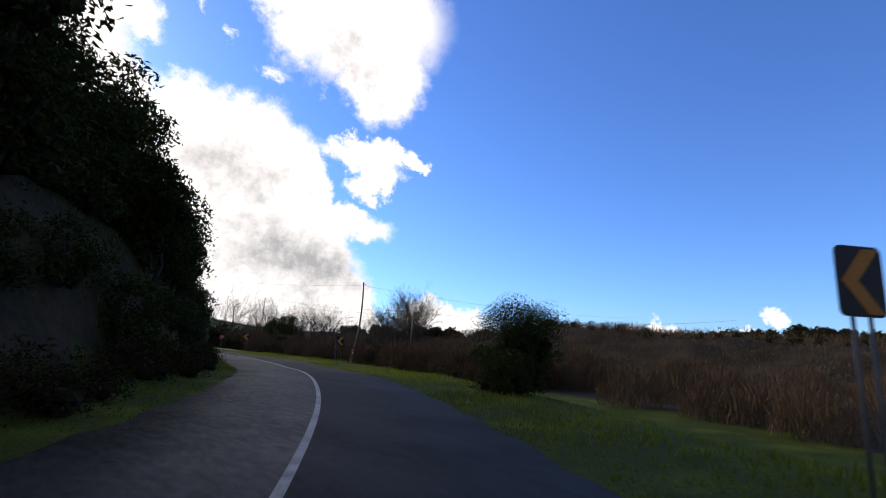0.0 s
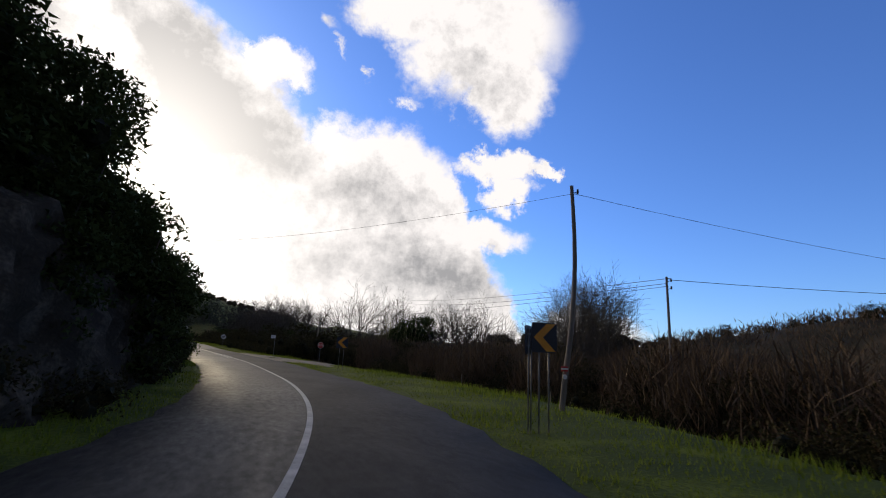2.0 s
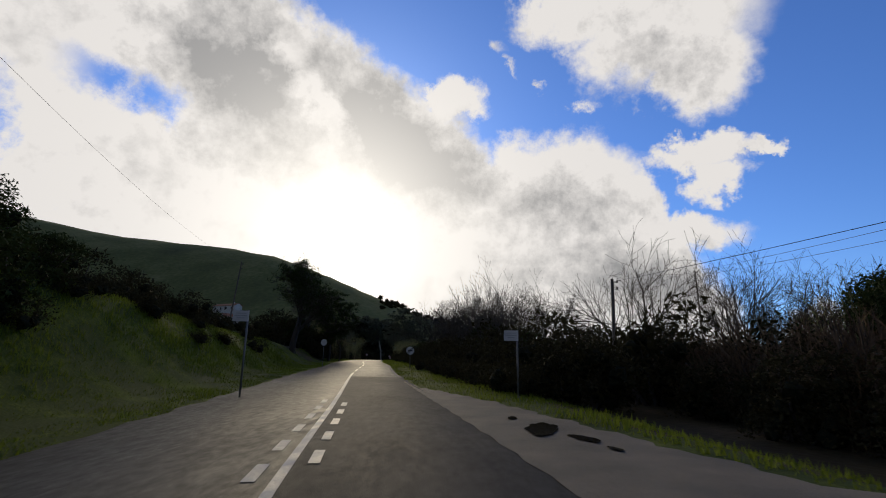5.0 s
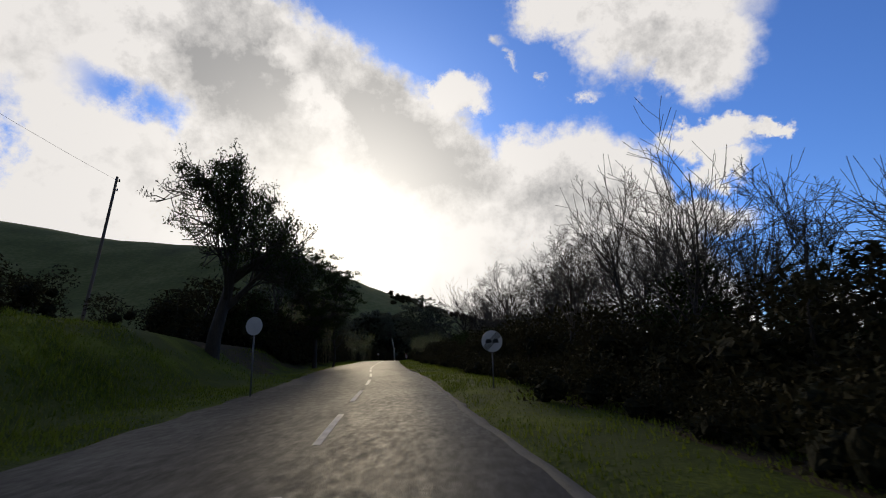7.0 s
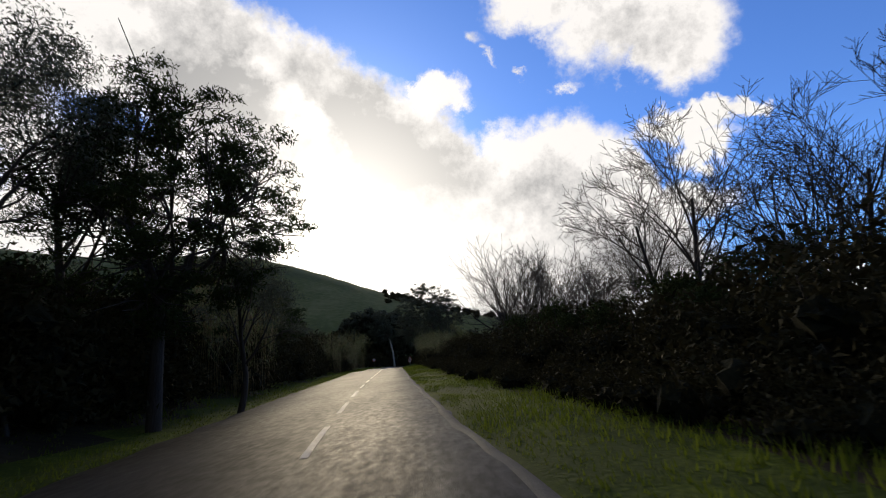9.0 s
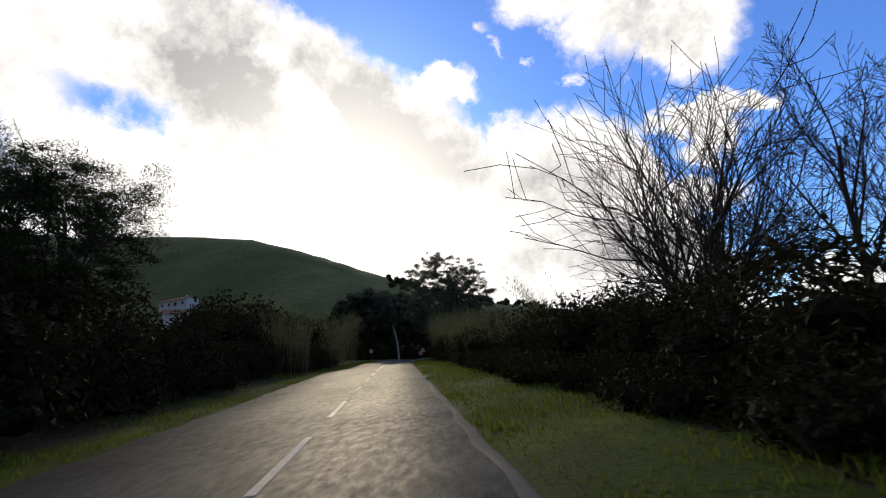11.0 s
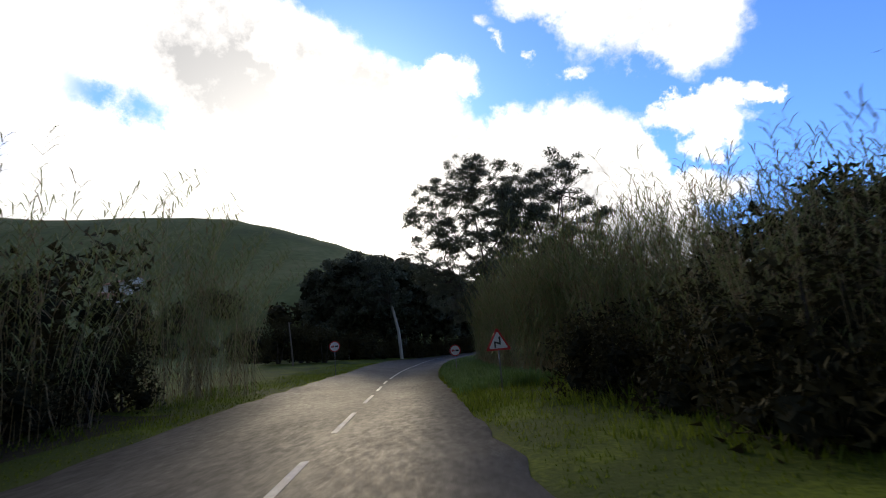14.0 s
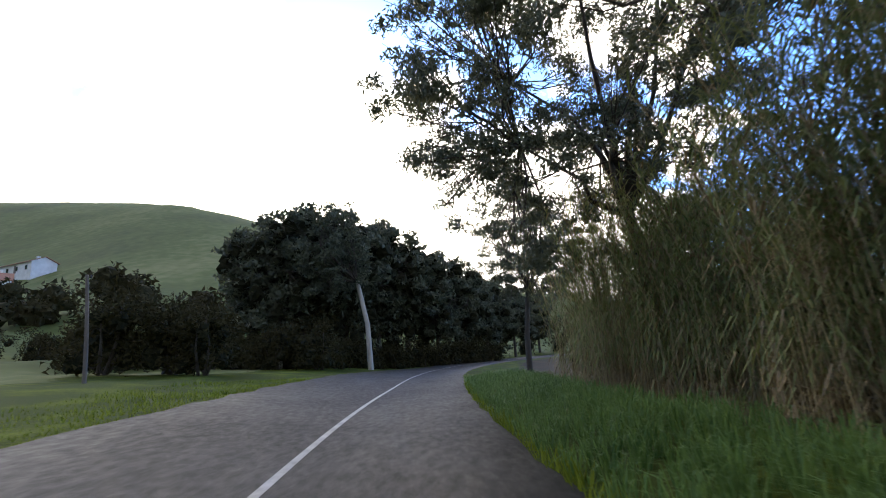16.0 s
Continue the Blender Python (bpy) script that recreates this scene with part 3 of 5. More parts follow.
def grow(rng, start, way, length, radius, depth, limit, out, tips, kids=(4, 5, 5, 4), angle=38, up=0.15, wob=0.10, ratio=0.62, low=0.38):
    """Branches: polylines with radii by depth; tips are where they end."""
    n = 7 if depth == 0 else (5 if depth == 1 else (4 if depth == 2 else 3))
    p, d = np.array(start, float), unit(np.array(way, float))
    pts, dirs = [p], [d]
    for _ in range(n - 1):
        d = unit(d + wob * rng.normal(size=3) + np.array([0, 0, up * (0.3 if depth == 0 else 1)]) * 0.35)
        p = p + d * length / (n - 1)
        pts.append(p)
        dirs.append(d)
    end = 0.35 if depth == 0 else 0.25
    out.append((depth, pts, np.linspace(radius, radius * end, n)))
    if depth == limit:
        tips.append(p)
        return
    k = kids[min(depth, len(kids) - 1)]
    for j in range(k):
        f = (low if depth == 0 else 0.25) + (0.98 - low if depth == 0 else 0.73) * (j + rng.random() * 0.8) / k
        q = min(f, 0.999) * (n - 1)
        i = int(q)
        s = pts[i] + (pts[min(i + 1, n - 1)] - pts[i]) * (q - i)
        base = dirs[i]
        side = unit(np.cross(base, rng.normal(size=3)))
        a = radians(angle * (0.7 + 0.6 * rng.random()))
        w = base * math.cos(a) + side * math.sin(a)
        grow(rng, s, w, length * ratio * (1.05 - 0.35 * f) * (0.8 + 0.4 * rng.random()), radius * (1 - 0.65 * f) * 0.6, depth + 1, limit, out, tips, kids, angle, up, wob, ratio, low)
    tips.append(p)


def limbs_mesh(name, out, lo, hi, mt, thin=0.006):
    sides = {0: 9, 1: 6, 2: 4}
    v, f = merge([limb(p, np.maximum(r, thin), sides.get(d, 3)) for d, p, r in out if lo <= d <= hi])
    return mesh_from(name, v, f, [mt], smooth=True)


def plant(name, parts, label, category, group=""):
    """A thing: an Empty at its foot with meshes as parts."""
    ob = new(name)
    for pn, me, lb in parts:
        p = part(pn, me, None, ob, lb)
        if pn in ("shade_core", "crown", "foliage", "dry_foliage", "cane_stand", "twig_crown", "bare_crown", "limb_work", "woody_base"):
            tagged(p, kind="stuff")
    return tagged(ob, label, category, group)


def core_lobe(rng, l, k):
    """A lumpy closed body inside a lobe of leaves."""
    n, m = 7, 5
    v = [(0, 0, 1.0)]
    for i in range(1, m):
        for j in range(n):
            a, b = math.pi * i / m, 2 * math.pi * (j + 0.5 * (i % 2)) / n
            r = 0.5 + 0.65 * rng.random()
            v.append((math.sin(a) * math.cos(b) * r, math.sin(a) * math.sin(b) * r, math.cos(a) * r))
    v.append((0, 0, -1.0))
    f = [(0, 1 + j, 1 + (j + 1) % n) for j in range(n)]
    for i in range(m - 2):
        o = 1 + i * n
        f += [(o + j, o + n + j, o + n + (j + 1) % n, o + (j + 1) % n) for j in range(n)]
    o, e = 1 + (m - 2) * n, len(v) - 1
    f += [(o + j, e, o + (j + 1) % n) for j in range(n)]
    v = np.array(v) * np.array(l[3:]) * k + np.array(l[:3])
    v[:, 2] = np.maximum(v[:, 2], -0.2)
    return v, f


def bush_parts(seed, h, w, leaves, size, mt, lobes=9, stems=5, aspect=0.45, fill=0.5, low=0.0, loose=0.10):
    rng = np.random.default_rng(seed)
    ls = []
    for k in range(lobes):
        a, r = rng.random() * 6.28, w * 0.5 * (0.15 + 0.5 * rng.random())
        q = w * (0.20 + 0.13 * rng.random())
        zc = h * (low + (0.92 - low) * rng.random() ** 0.8) - q * 0.45
        ls.append((r * math.cos(a), r * math.sin(a), max(zc, q * 0.5), q, q, q * (0.75 + 0.3 * rng.random())))
    v, f = leaf_cloud(rng, ls, leaves, size, aspect, fill=fill, loose=loose)
    st = []
    for k in range(stems):
        l = ls[k % len(ls)]
        b = np.array((0.12 * rng.normal(), 0.12 * rng.normal(), -0.15))
        t = np.array(l[:3])
        mid = (b + t) / 2 + np.array((0.15 * rng.normal(), 0.15 * rng.normal(), 0.1))
        st.append(limb([b, mid, t], [0.045 * h / 2, 0.03 * h / 2, 0.012], 5))
    sv, sf = merge(st)
    # solid bodies coloured with the shade that lies deep between the leaves
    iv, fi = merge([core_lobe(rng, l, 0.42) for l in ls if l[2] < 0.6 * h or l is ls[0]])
    return [("woody_base", mesh_from("woody_base", sv, sf, [BARK], smooth=True), "brown woody stems"), ("shade_core", mesh_from("shade_core", iv, fi, [SHADE_CORE]), "solid near-black core standing in for inner shade and twigs"), ("crown", mesh_from("crown", v, f, [mt]), "")]


def scrub_parts(seed, h, w, n, mt):
    """Leafless brush: many thin upright twigs."""
    rng = np.random.default_rng(seed)
    a, r = rng.random(n) * 6.28, w * 0.5 * np.sqrt(rng.random(n))
    top = h * (1 - 0.5 * (r / (w * 0.5)) ** 2)
    z = top * rng.random(n) ** 0.7
    c = np.c_[r * np.cos(a), r * np.sin(a), z]
    al = unit(np.c_[0.45 * rng.normal(size=n) + 0.3 * np.cos(a), 0.45 * rng.normal(size=n) + 0.3 * np.sin(a), np.ones(n)])
    ac = unit(np.cross(al, rng.normal(size=(n, 3))))
    s = (0.18 + 0.25 * rng.random(n))[:, None]
    v, f = quads(c, al * s, ac * s * 0.04)
    st = []
    for k in range(9):
        q, t = rng.random() * 6.28, rng.random()
        st.append(limb([(0.2 * w * math.cos(q) * t, 0.2 * w * math.sin(q) * t, -0.1), (0.3 * w * math.cos(q) * t, 0.3 * w * math.sin(q) * t, h * 0.5), (0.42 * w * math.cos(q) * t, 0.42 * w * math.sin(q) * t, h * 0.95)], [0.025, 0.018, 0.006], 4))
    sv, sf = merge(st)
    return [("woody_base", mesh_from("woody_base", sv, sf, [BARK], smooth=True), ""), ("twig_crown", mesh_from("twig_crown", v, f, [mt]), "thin leafless brown twigs")]


def bare_tree_parts(seed, h, r, limit=4, kids=(6, 5, 5, 4), angle=38, lean=(0, 0), trunk=0.42, ratio=0.62, up=0.15):
    rng = np.random.default_rng(seed)
    out, tips = [], []
    grow(rng, (0, 0, -0.2), (lean[0], lean[1], 1), h * trunk * 1.6, r, 0, limit, out, tips, kids, angle, up, 0.09, ratio)
    return [("trunk", limbs_mesh("trunk", out, 0, 0, BARK), "grey-brown trunk"), ("bare_crown", limbs_mesh("bare_crown", out, 1, 9, BARK, 0.010), "leafless fine twigs")]


def leafy_tree_parts(seed, h, r, mt, bark, leaves, size, limit=3, kids=(6, 5, 4), angle=42, trunk=0.45, clump=0.9, aspect=0.3, hang=0.5, ratio=0.62, lean=(0, 0), keep=1.0, wob=0.12, low=0.38, split=False, thin=0.012, reach=99.0):
    rng = np.random.default_rng(seed)
    out, tips = [], []
    grow(rng, (0, 0, -0.2), (lean[0], lean[1], 1), h * trunk * 1.55, r, 0, limit, out, tips, kids, angle, 0.12, wob, ratio, low)
    out = [o for o in out if o[0] == 0 or math.hypot(o[1][-1][0], o[1][-1][1]) < reach + 0.3]
    tips = [t for t in tips if rng.random() < keep and math.hypot(t[0], t[1]) < reach]
    lobes = [(t[0], t[1], t[2], clump * (0.6 + 0.7 * rng.random()), clump * (0.6 + 0.7 * rng.random()), clump * (0.45 + 0.5 * rng.random())) for t in tips]
    v, f = leaf_cloud(rng, lobes, leaves, size, aspect, hang, 0.8)
    big = [("limb", limbs_mesh("limb", [o], 1, 1, bark), "") for o in out if o[0] == 1] if split else []
    return [("trunk", limbs_mesh("trunk", out, 0, 0, bark), "")] + big + [("limb_work", limbs_mesh("limb_work", out, 2 if split else 1, 9, bark, thin), ""), ("crown", mesh_from("crown", v, f, [mt]), "")]


def reed_parts(seed, h, w, canes, dry=0.25, blades=30, wide=0.013, lean=(0.0, 0.0)):
    """A stand of giant cane: leaning stems with long drooping leaves in two ranks."""
    rng = np.random.default_rng(seed)
    st, green, brown = [], [], []
    for k in range(canes):
        a, r = rng.random() * 6.28, w * 0.5 * math.sqrt(rng.random())
        b = np.array((r * math.cos(a), r * math.sin(a), -0.1))
        hh = h * (0.6 + 0.45 * rng.random())
        lx, ly = 0.11 * rng.normal() + 0.06 * math.cos(a) + lean[0], 0.11 * rng.normal() + 0.06 * math.sin(a) + lean[1]
        t = np.linspace(0, 1, 6)[:, None]
        pts = b + np.array((0, 0, hh)) * t + np.array((lx, ly, 0)) * hh * t ** 2
        pts[:, 2] -= 0.12 * hh * (abs(lx) + abs(ly)) * t[:, 0] ** 3
        st.append(limb(pts, np.linspace(0.008, 0.003, 6), 3))
        q0 = rng.random() * 6.28
        for j in range(blades):
            f = 0.08 + 0.92 * ((j + rng.random()) / blades) ** 0.8
            p = b + np.array((0, 0, hh)) * f + np.array((lx, ly, 0)) * hh * f * f
            p[2] -= 0.12 * hh * (abs(lx) + abs(ly)) * f ** 3
            q = q0 + math.pi * (j % 2) + 0.5 * rng.normal()
            L = (0.34 + 0.34 * rng.random()) * (1.15 - 0.45 * f)
            d = np.array((math.cos(q), math.sin(q), 0))
            n = np.array((-math.sin(q), math.cos(q), 0)) * wide
            c1 = p + d * L * 0.42 + np.array((0, 0, L * (0.45 if f > 0.45 else 0.05)))
            c2 = p + d * L * 0.85 + np.array((0, 0, L * (0.55 if f > 0.8 else (0.15 if f > 0.45 else -0.55))))
            v = np.array([p - n * 0.6, p + n * 0.6, c1 + n, c1 - n, c2])
            (brown if (f < 0.22 or rng.random() < dry) else green).append((v, [(0, 1, 2, 3), (3, 2, 4)]))
    res = []
    for nm, ch, mt, lb in (("cane_stand", st, REED_STEM, "tan upright canes"), ("foliage", green, REED_LEAF, "long green drooping leaves"), ("dry_foliage", brown, REED_DRY, "dry tan leaves")):
        v, f = merge(ch)
        res.append((nm, mesh_from(nm, v, f, [mt]), lb))
    return res


def fan_tree_parts(seed, h, stems=9, spread=58, kids=(9, 6), thin=0.014, fork=0.12, lean=0.0):
    """A leafless round-headed tree: many stems fan out of a short bole and fork into upswept twigs."""
    rng = np.random.default_rng(seed)
    out, tips = [], []
    bole = h * fork
    out.append((0, [np.array((0, 0, -0.3)), np.array((0, 0, bole * 0.5)), np.array((0.02, 0, bole)), np.array((0.03, 0, bole * 1.5))], np.array([0.030, 0.026, 0.023, 0.014]) * h))
    for k in range(stems):
        th = radians(spread) * math.sqrt((k + 0.4) / stems)
        a = k * 2.4 + rng.normal() * 0.3
        d = np.array((math.sin(th) * math.cos(a) + lean, math.sin(th) * math.sin(a), math.cos(th)))
        grow(rng, (0, 0, bole * (0.6 + 0.4 * rng.random())), d, (h - bole) * (0.94 - 0.12 * th) * (0.9 + 0.15 * rng.random()), h * 0.0085, 1, 3, out, tips, (0, kids[0], kids[1]), 40, 0.22, 0.22, 0.58, 0.3)
    return [("trunk", limbs_mesh("trunk", out, 0, 0, BARK), "short grey-brown bole"), ("bare_crown", limbs_mesh("bare_crown", out, 1, 9, BARK, thin), "domed crown of leafless twigs")]


def clump_tree_parts(seed, centre, radii, clumps, leaves, size, mt, bark, r=0.3, clump=1.1, aspect=0.24, hang=0.9, core=0.0, limb_bark=None):
    """A leafy tree whose limbs end in separate drooping clumps, with gaps of sky between them."""
    rng = np.random.default_rng(seed)
    c, rad = np.array(centre, float), np.array(radii, float)
    pts = []
    while len(pts) < clumps:
        d = unit(rng.normal(size=3))
        q = c + d * rad * (0.35 + 0.65 * rng.random() ** 0.5)
        if all(np.linalg.norm((q - o)) > clump * 0.95 for o in pts) or rng.random() < 0.04:
            pts.append(q)
    pts = np.array(pts)
    fork = np.array((c[0] * 0.35, c[1] * 0.35, max(c[2] - rad[2] * 0.75, 1.5)))
    out = [(0, [np.array((0, 0, -0.3)), fork * np.array((0.2, 0.2, 0.5)), fork], np.array([r, r * 0.85, r * 0.7]))]
    heads = [c + unit(rng.normal(size=3)) * rad * 0.55 for _ in range(9)]
    for hd in heads:
        mid = (fork + hd) / 2 + rng.normal(size=3) * 0.35 + np.array((0, 0, 0.3))
        out.append((1, [fork, (fork + mid) / 2 + rng.normal(size=3) * 0.15, mid, hd], np.linspace(r * 0.5, r * 0.16, 4)))
    for q in pts:
        hd = heads[int(np.argmin([np.linalg.norm(q - o) for o in heads]))]
        mid = (hd + q) / 2 + rng.normal(size=3) * 0.3
        out.append((2, [hd, mid, q], np.linspace(r * 0.16, 0.02, 3)))
        for _ in range(3):
            e = q + rng.normal(size=3) * clump * 0.6
            out.append((3, [mid, (mid + e) / 2 + rng.normal(size=3) * 0.12, e], np.array([0.025, 0.018, 0.010])))
    lobes = []
    for q in pts:
        for _ in range(3):
            k = clump * rng.uniform(0.35, 0.75)
            lobes.append((*(q + rng.normal(size=3) * clump * 0.45), k, k, k * rng.uniform(0.6, 0.95)))
    v, f = leaf_cloud(rng, lobes, leaves, size, aspect, hang, 0.9)
    big = [("limb", limbs_mesh("limb", [o], 1, 1, limb_bark or bark), "") for o in out if o[0] == 1]
    res = [("trunk", limbs_mesh("trunk", out, 0, 0, bark), "")] + big + [("limb_work", limbs_mesh("limb_work", out, 2, 9, limb_bark or bark, 0.012), ""), ("crown", mesh_from("crown", v, f, [mt]), "")]
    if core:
        # opaque dark bodies stand in for the shade within the crown
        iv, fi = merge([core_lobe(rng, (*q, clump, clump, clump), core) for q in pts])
        res.append(("shade_core", mesh_from("shade_core", iv, fi, [SHADE_CORE]), "solid near-black core standing in for inner shade and twigs"))
    return res


class Kind:
    """A plant built once and then copied to other places."""

    def __init__(self, name, parts, label, category, group):
        self.args, self.first = (name, parts, label, category, group), None

    def put(self, x, y, scale=1.0, turn=0.0, dz=0.0, tall=1.0, label=""):
        m = Matrix.LocRotScale((x, y, z_at(x, y) + dz), Euler((0, 0, turn)), (scale, scale, scale * tall))
        if self.first is None:
            ob = self.first = plant(*self.args)
            ob.matrix_basis = m
        else:
            ob = copy_thing(self.first, Matrix())
            ob.matrix_basis = m
        if label:
            tagged(ob, label)
        return ob


class Thicket:
    """Shrubs too deep in the growth to be told apart: gathered here, joined into one object at the end."""

    def __init__(self, parts):
        self.spots, self.v, self.f, self.m, self.mats = [], [], [], [], []
        o = 0
        for k, (_, me, _) in enumerate(parts):
            self.v.append(np.array([c.co[:] for c in me.vertices]))
            self.f += [tuple(i + o for i in q.vertices) for q in me.polygons]
            self.m += [k] * len(me.polygons)
            self.mats.append(me.materials[0])
            o += len(me.vertices)
        self.v = np.vstack(self.v)

    def put(self, x, y, scale=1.0, turn=0.0, dz=0.0, tall=1.0, label=""):
        self.spots.append((x, y, z_at(x, y) + dz, scale, turn, tall))

    def build(self, name, label):
        sizes = np.array([len(q) for q in self.f], dtype=np.int32)
        flat = np.array([i for q in self.f for i in q], dtype=np.int32)
        vs, n = [], len(self.spots)
        for x, y, z, sc, turn, tall in self.spots:
            c, t = math.cos(turn) * sc, math.sin(turn) * sc
            vs.append(np.c_[self.v[:, 0] * c - self.v[:, 1] * t + x, self.v[:, 0] * t + self.v[:, 1] * c + y, self.v[:, 2] * sc * tall + z])
        co = np.vstack(vs).astype(np.float32)
        loops = (flat[None, :] + (np.arange(n, dtype=np.int32) * len(self.v))[:, None]).ravel()
        totals = np.tile(sizes, n)
        me = bpy.data.meshes.new(name)
        me.vertices.add(len(co))
        me.vertices.foreach_set("co", co.ravel())
        me.loops.add(len(loops))
        me.loops.foreach_set("vertex_index", loops)
        me.polygons.add(len(totals))
        me.polygons.foreach_set("loop_start", np.r_[0, np.cumsum(totals)[:-1]].astype(np.int32))
        for mt in self.mats:
            me.materials.append(mt)
        me.polygons.foreach_set("material_index", np.tile(np.array(self.m, dtype=np.int32), n))
        me.update(calc_edges=True)
        me.validate()
        tagged(new(name, me), label, "thicket", kind="stuff")


rnd = random.Random(7)
BUSH = [Kind("evergreen_bush", bush_parts(11 + k, 2.4, 2.8, 2700, 0.08, LEAF_DARK, lobes=12), "dense dark green evergreen bush on the roadside bank", "bush", "roadside bushes") for k in range(3)]
HEDGE = [Kind("hedge_shrub", bush_parts(21 + k, 2.8, 3.0, 2400, 0.082, LEAF_OLIVE, lobes=12), "tall dark olive hedge shrub beside the verge", "shrub", "hedge shrubs") for k in range(3)]
BACK = [Thicket(bush_parts(26 + k, 2.8, 3.0, 1200, 0.098, LEAF_OLIVE, lobes=10, stems=3)) for k in range(2)]
TALL = [Kind("ivy_clad_tree", bush_parts(36 + k, 5.2, 3.2, 5200, 0.10, LEAF_DARK, lobes=22, low=0.1), "tall dark ivy-clad tree on the cutting above the road", "tree", "cutting trees") for k in range(2)]
BRAMBLE = [Kind("bramble_thicket", bush_parts(31 + k, 1.5, 3.0, 1800, 0.065, LEAF_OLIVE, lobes=10), "low tangled olive-green bramble thicket", "shrub", "bramble thickets") for k in range(2)]
SCRUB = [Kind("brown_scrub", scrub_parts(41 + k, 2.0, 3.2, 1700, TWIG_BROWN), "leafless reddish-brown scrub in the low field", "shrub", "brown scrub") for k in range(3)]
BARE = [Kind("bare_tree", bare_tree_parts(51, 12, 0.26, 4, (9, 6, 5, 4), 52, trunk=0.34, ratio=0.70), "leafless broad-crowned grey-brown tree behind the hedge", "tree", "bare trees"),
        Kind("bare_tree", bare_tree_parts(52, 12, 0.17, 4, (9, 6, 4, 4), 32, trunk=0.46, ratio=0.56, up=0.3), "leafless slender upright tree behind the hedge", "tree", "bare trees"),
        Kind("bare_tree", bare_tree_parts(53, 12, 0.18, 4, (8, 6, 5, 4), 40, (0.08, 0.05), trunk=0.42, ratio=0.62, up=0.25), "leafless winter tree with fine upswept twigs", "tree", "bare trees")]
BRUSH = Kind("bare_brush", bare_tree_parts(54, 8, 0.10, 3, (11, 7, 6), 44, trunk=0.34, ratio=0.62, up=0.25), "leafless brown brushwood tree in the hedge", "tree", "bare brushwood")
FAN = [Kind("bare_tree", fan_tree_parts(56, 12, 13, 74), "leafless round-headed tree with a fan of upswept limbs", "tree", "bare trees"),
       Kind("bare_tree", fan_tree_parts(57, 12, 9, 42), "leafless narrow tree with dense upright twigs", "tree", "bare trees"),
       Kind("bare_tree", fan_tree_parts(58, 12, 10, 56, lean=0.06), "leafless grey tree with a rounded twiggy head", "tree", "bare trees")]
CANE = [Kind("giant_reed", reed_parts(66 + k, 6.0, 2.6, 105, 0.20, 40, 0.015), "dense giant reed stand, olive tops over dry tan canes", "reed", "giant reeds") for k in range(2)]
REED = [Kind("giant_reed", reed_parts(61 + k, 6.0, 2.8, 44), "tall giant reed stand, green tops over tan canes", "reed", "giant reeds") for k in range(3)]

ARCH = Kind("giant_reed", reed_parts(69, 6.6, 1.2, 16, 0.1, 40, 0.017, (-0.34, -0.05)), "leaning giant reeds arching towards the road", "reed", "giant reeds")


def beside(y, left=None, right=None):
    """A point at a distance outside the left or right edge of the road, at that y along it."""
    i = sample_at(y)
    d = W_RIGHT[i] + right if left is None else -(W_LEFT[i] + left)
    p = LINE[i] + RIGHT[i] * d
    return float(p[0]), float(p[1])


def scatter(kinds, ys, scale, left=None, right=None, jitter=0.5, sink=0.1, tall=1.0, label=""):
    for y in ys:
        x0, y0 = beside(y, left, right)
        s = scale * (0.8 + 0.4 * rnd.random())
        rnd.choice(kinds).put(x0 + jitter * rnd.uniform(-1, 1), y0 + jitter * rnd.uniform(-1, 1), s, rnd.random() * 6.28, -sink * s, tall, label)


def span(a, b, d):
    return list(np.arange(a, b, d))


# the cutting on the left at the start
scatter(BUSH, span(-80, -31, 2.3) + span(-17, -4, 2.3), 0.75, left=2.6, jitter=0.4, sink=0.3)
scatter(BUSH, span(-80, -1, 2.2), 1.0, left=4.4, jitter=0.5, sink=0.3)
scatter(BUSH, span(-44, -1, 3.2), 1.2, left=6.6, jitter=0.7, sink=0.2)
scatter(TALL, span(-64, -53, 1.9), 1.0, left=4.1, jitter=0.3)
scatter(TALL, span(-70, -52, 2.6), 1.15, left=6.5, jitter=0.6)
scatter(TALL, span(-27, -17, 2.2), 0.95, left=2.9, jitter=0.3)
scatter(TALL, span(-31, -20, 3.0), 0.95, left=5.2, jitter=0.4)
scatter(TALL, span(-46, -38, 2.6), 1.1, left=5.3, jitter=0.4)
scatter(TALL, span(-53.5, -46.5, 2.1), 1.12, left=5.2, jitter=0.3)
scatter(BRAMBLE, span(-80, -31, 1.8) + span(-30, -8, 2.6), 0.72, left=1.9, jitter=0.3, sink=0.35)
for x, y, s in ((-5.6, -9.8, 0.98), (-5.9, -7.4, 0.95), (-7.6, -5.6, 1.15), (-5.7, -4.6, 0.72), (-7.3, -3.0, 1.08), (-5.9, -3.2, 0.62), (-5.4, -13.0, 0.95), (-7.2, -20.8, 1.22), (-5.6, -18.4, 1.2), (-5.1, -21.3, 1.05), (-4.9, -16.0, 1.05), (-8.9, -33.2, 0.9), (-9.4, -36.4, 1.0), (-8.4, -30.2, 0.8), (-11.2, -42.2, 1.0), (-10.4, -39.4, 0.9), (-6.8, -25.6, 1.1), (-7.5, -28.2, 1.0)):
    TALL[int(abs(y)) % 2].put(x, y, s, y, -0.2)
TALL[0].put(-8.75, 2.3, 0.6, 1.0, -0.2)
TALL[1].put(-14.3, 14.8, 0.66, 2.0, -0.2)
for x, y, s in ((1.2, 75.0, 0.85), (2.8, 73.4, 0.95), (-0.2, 77.8, 0.75), (4.0, 71.0, 0.95), (-1.4, 80.5, 0.66)):
    TALL[int(y) % 2].put(x, y, s, y, -0.2)
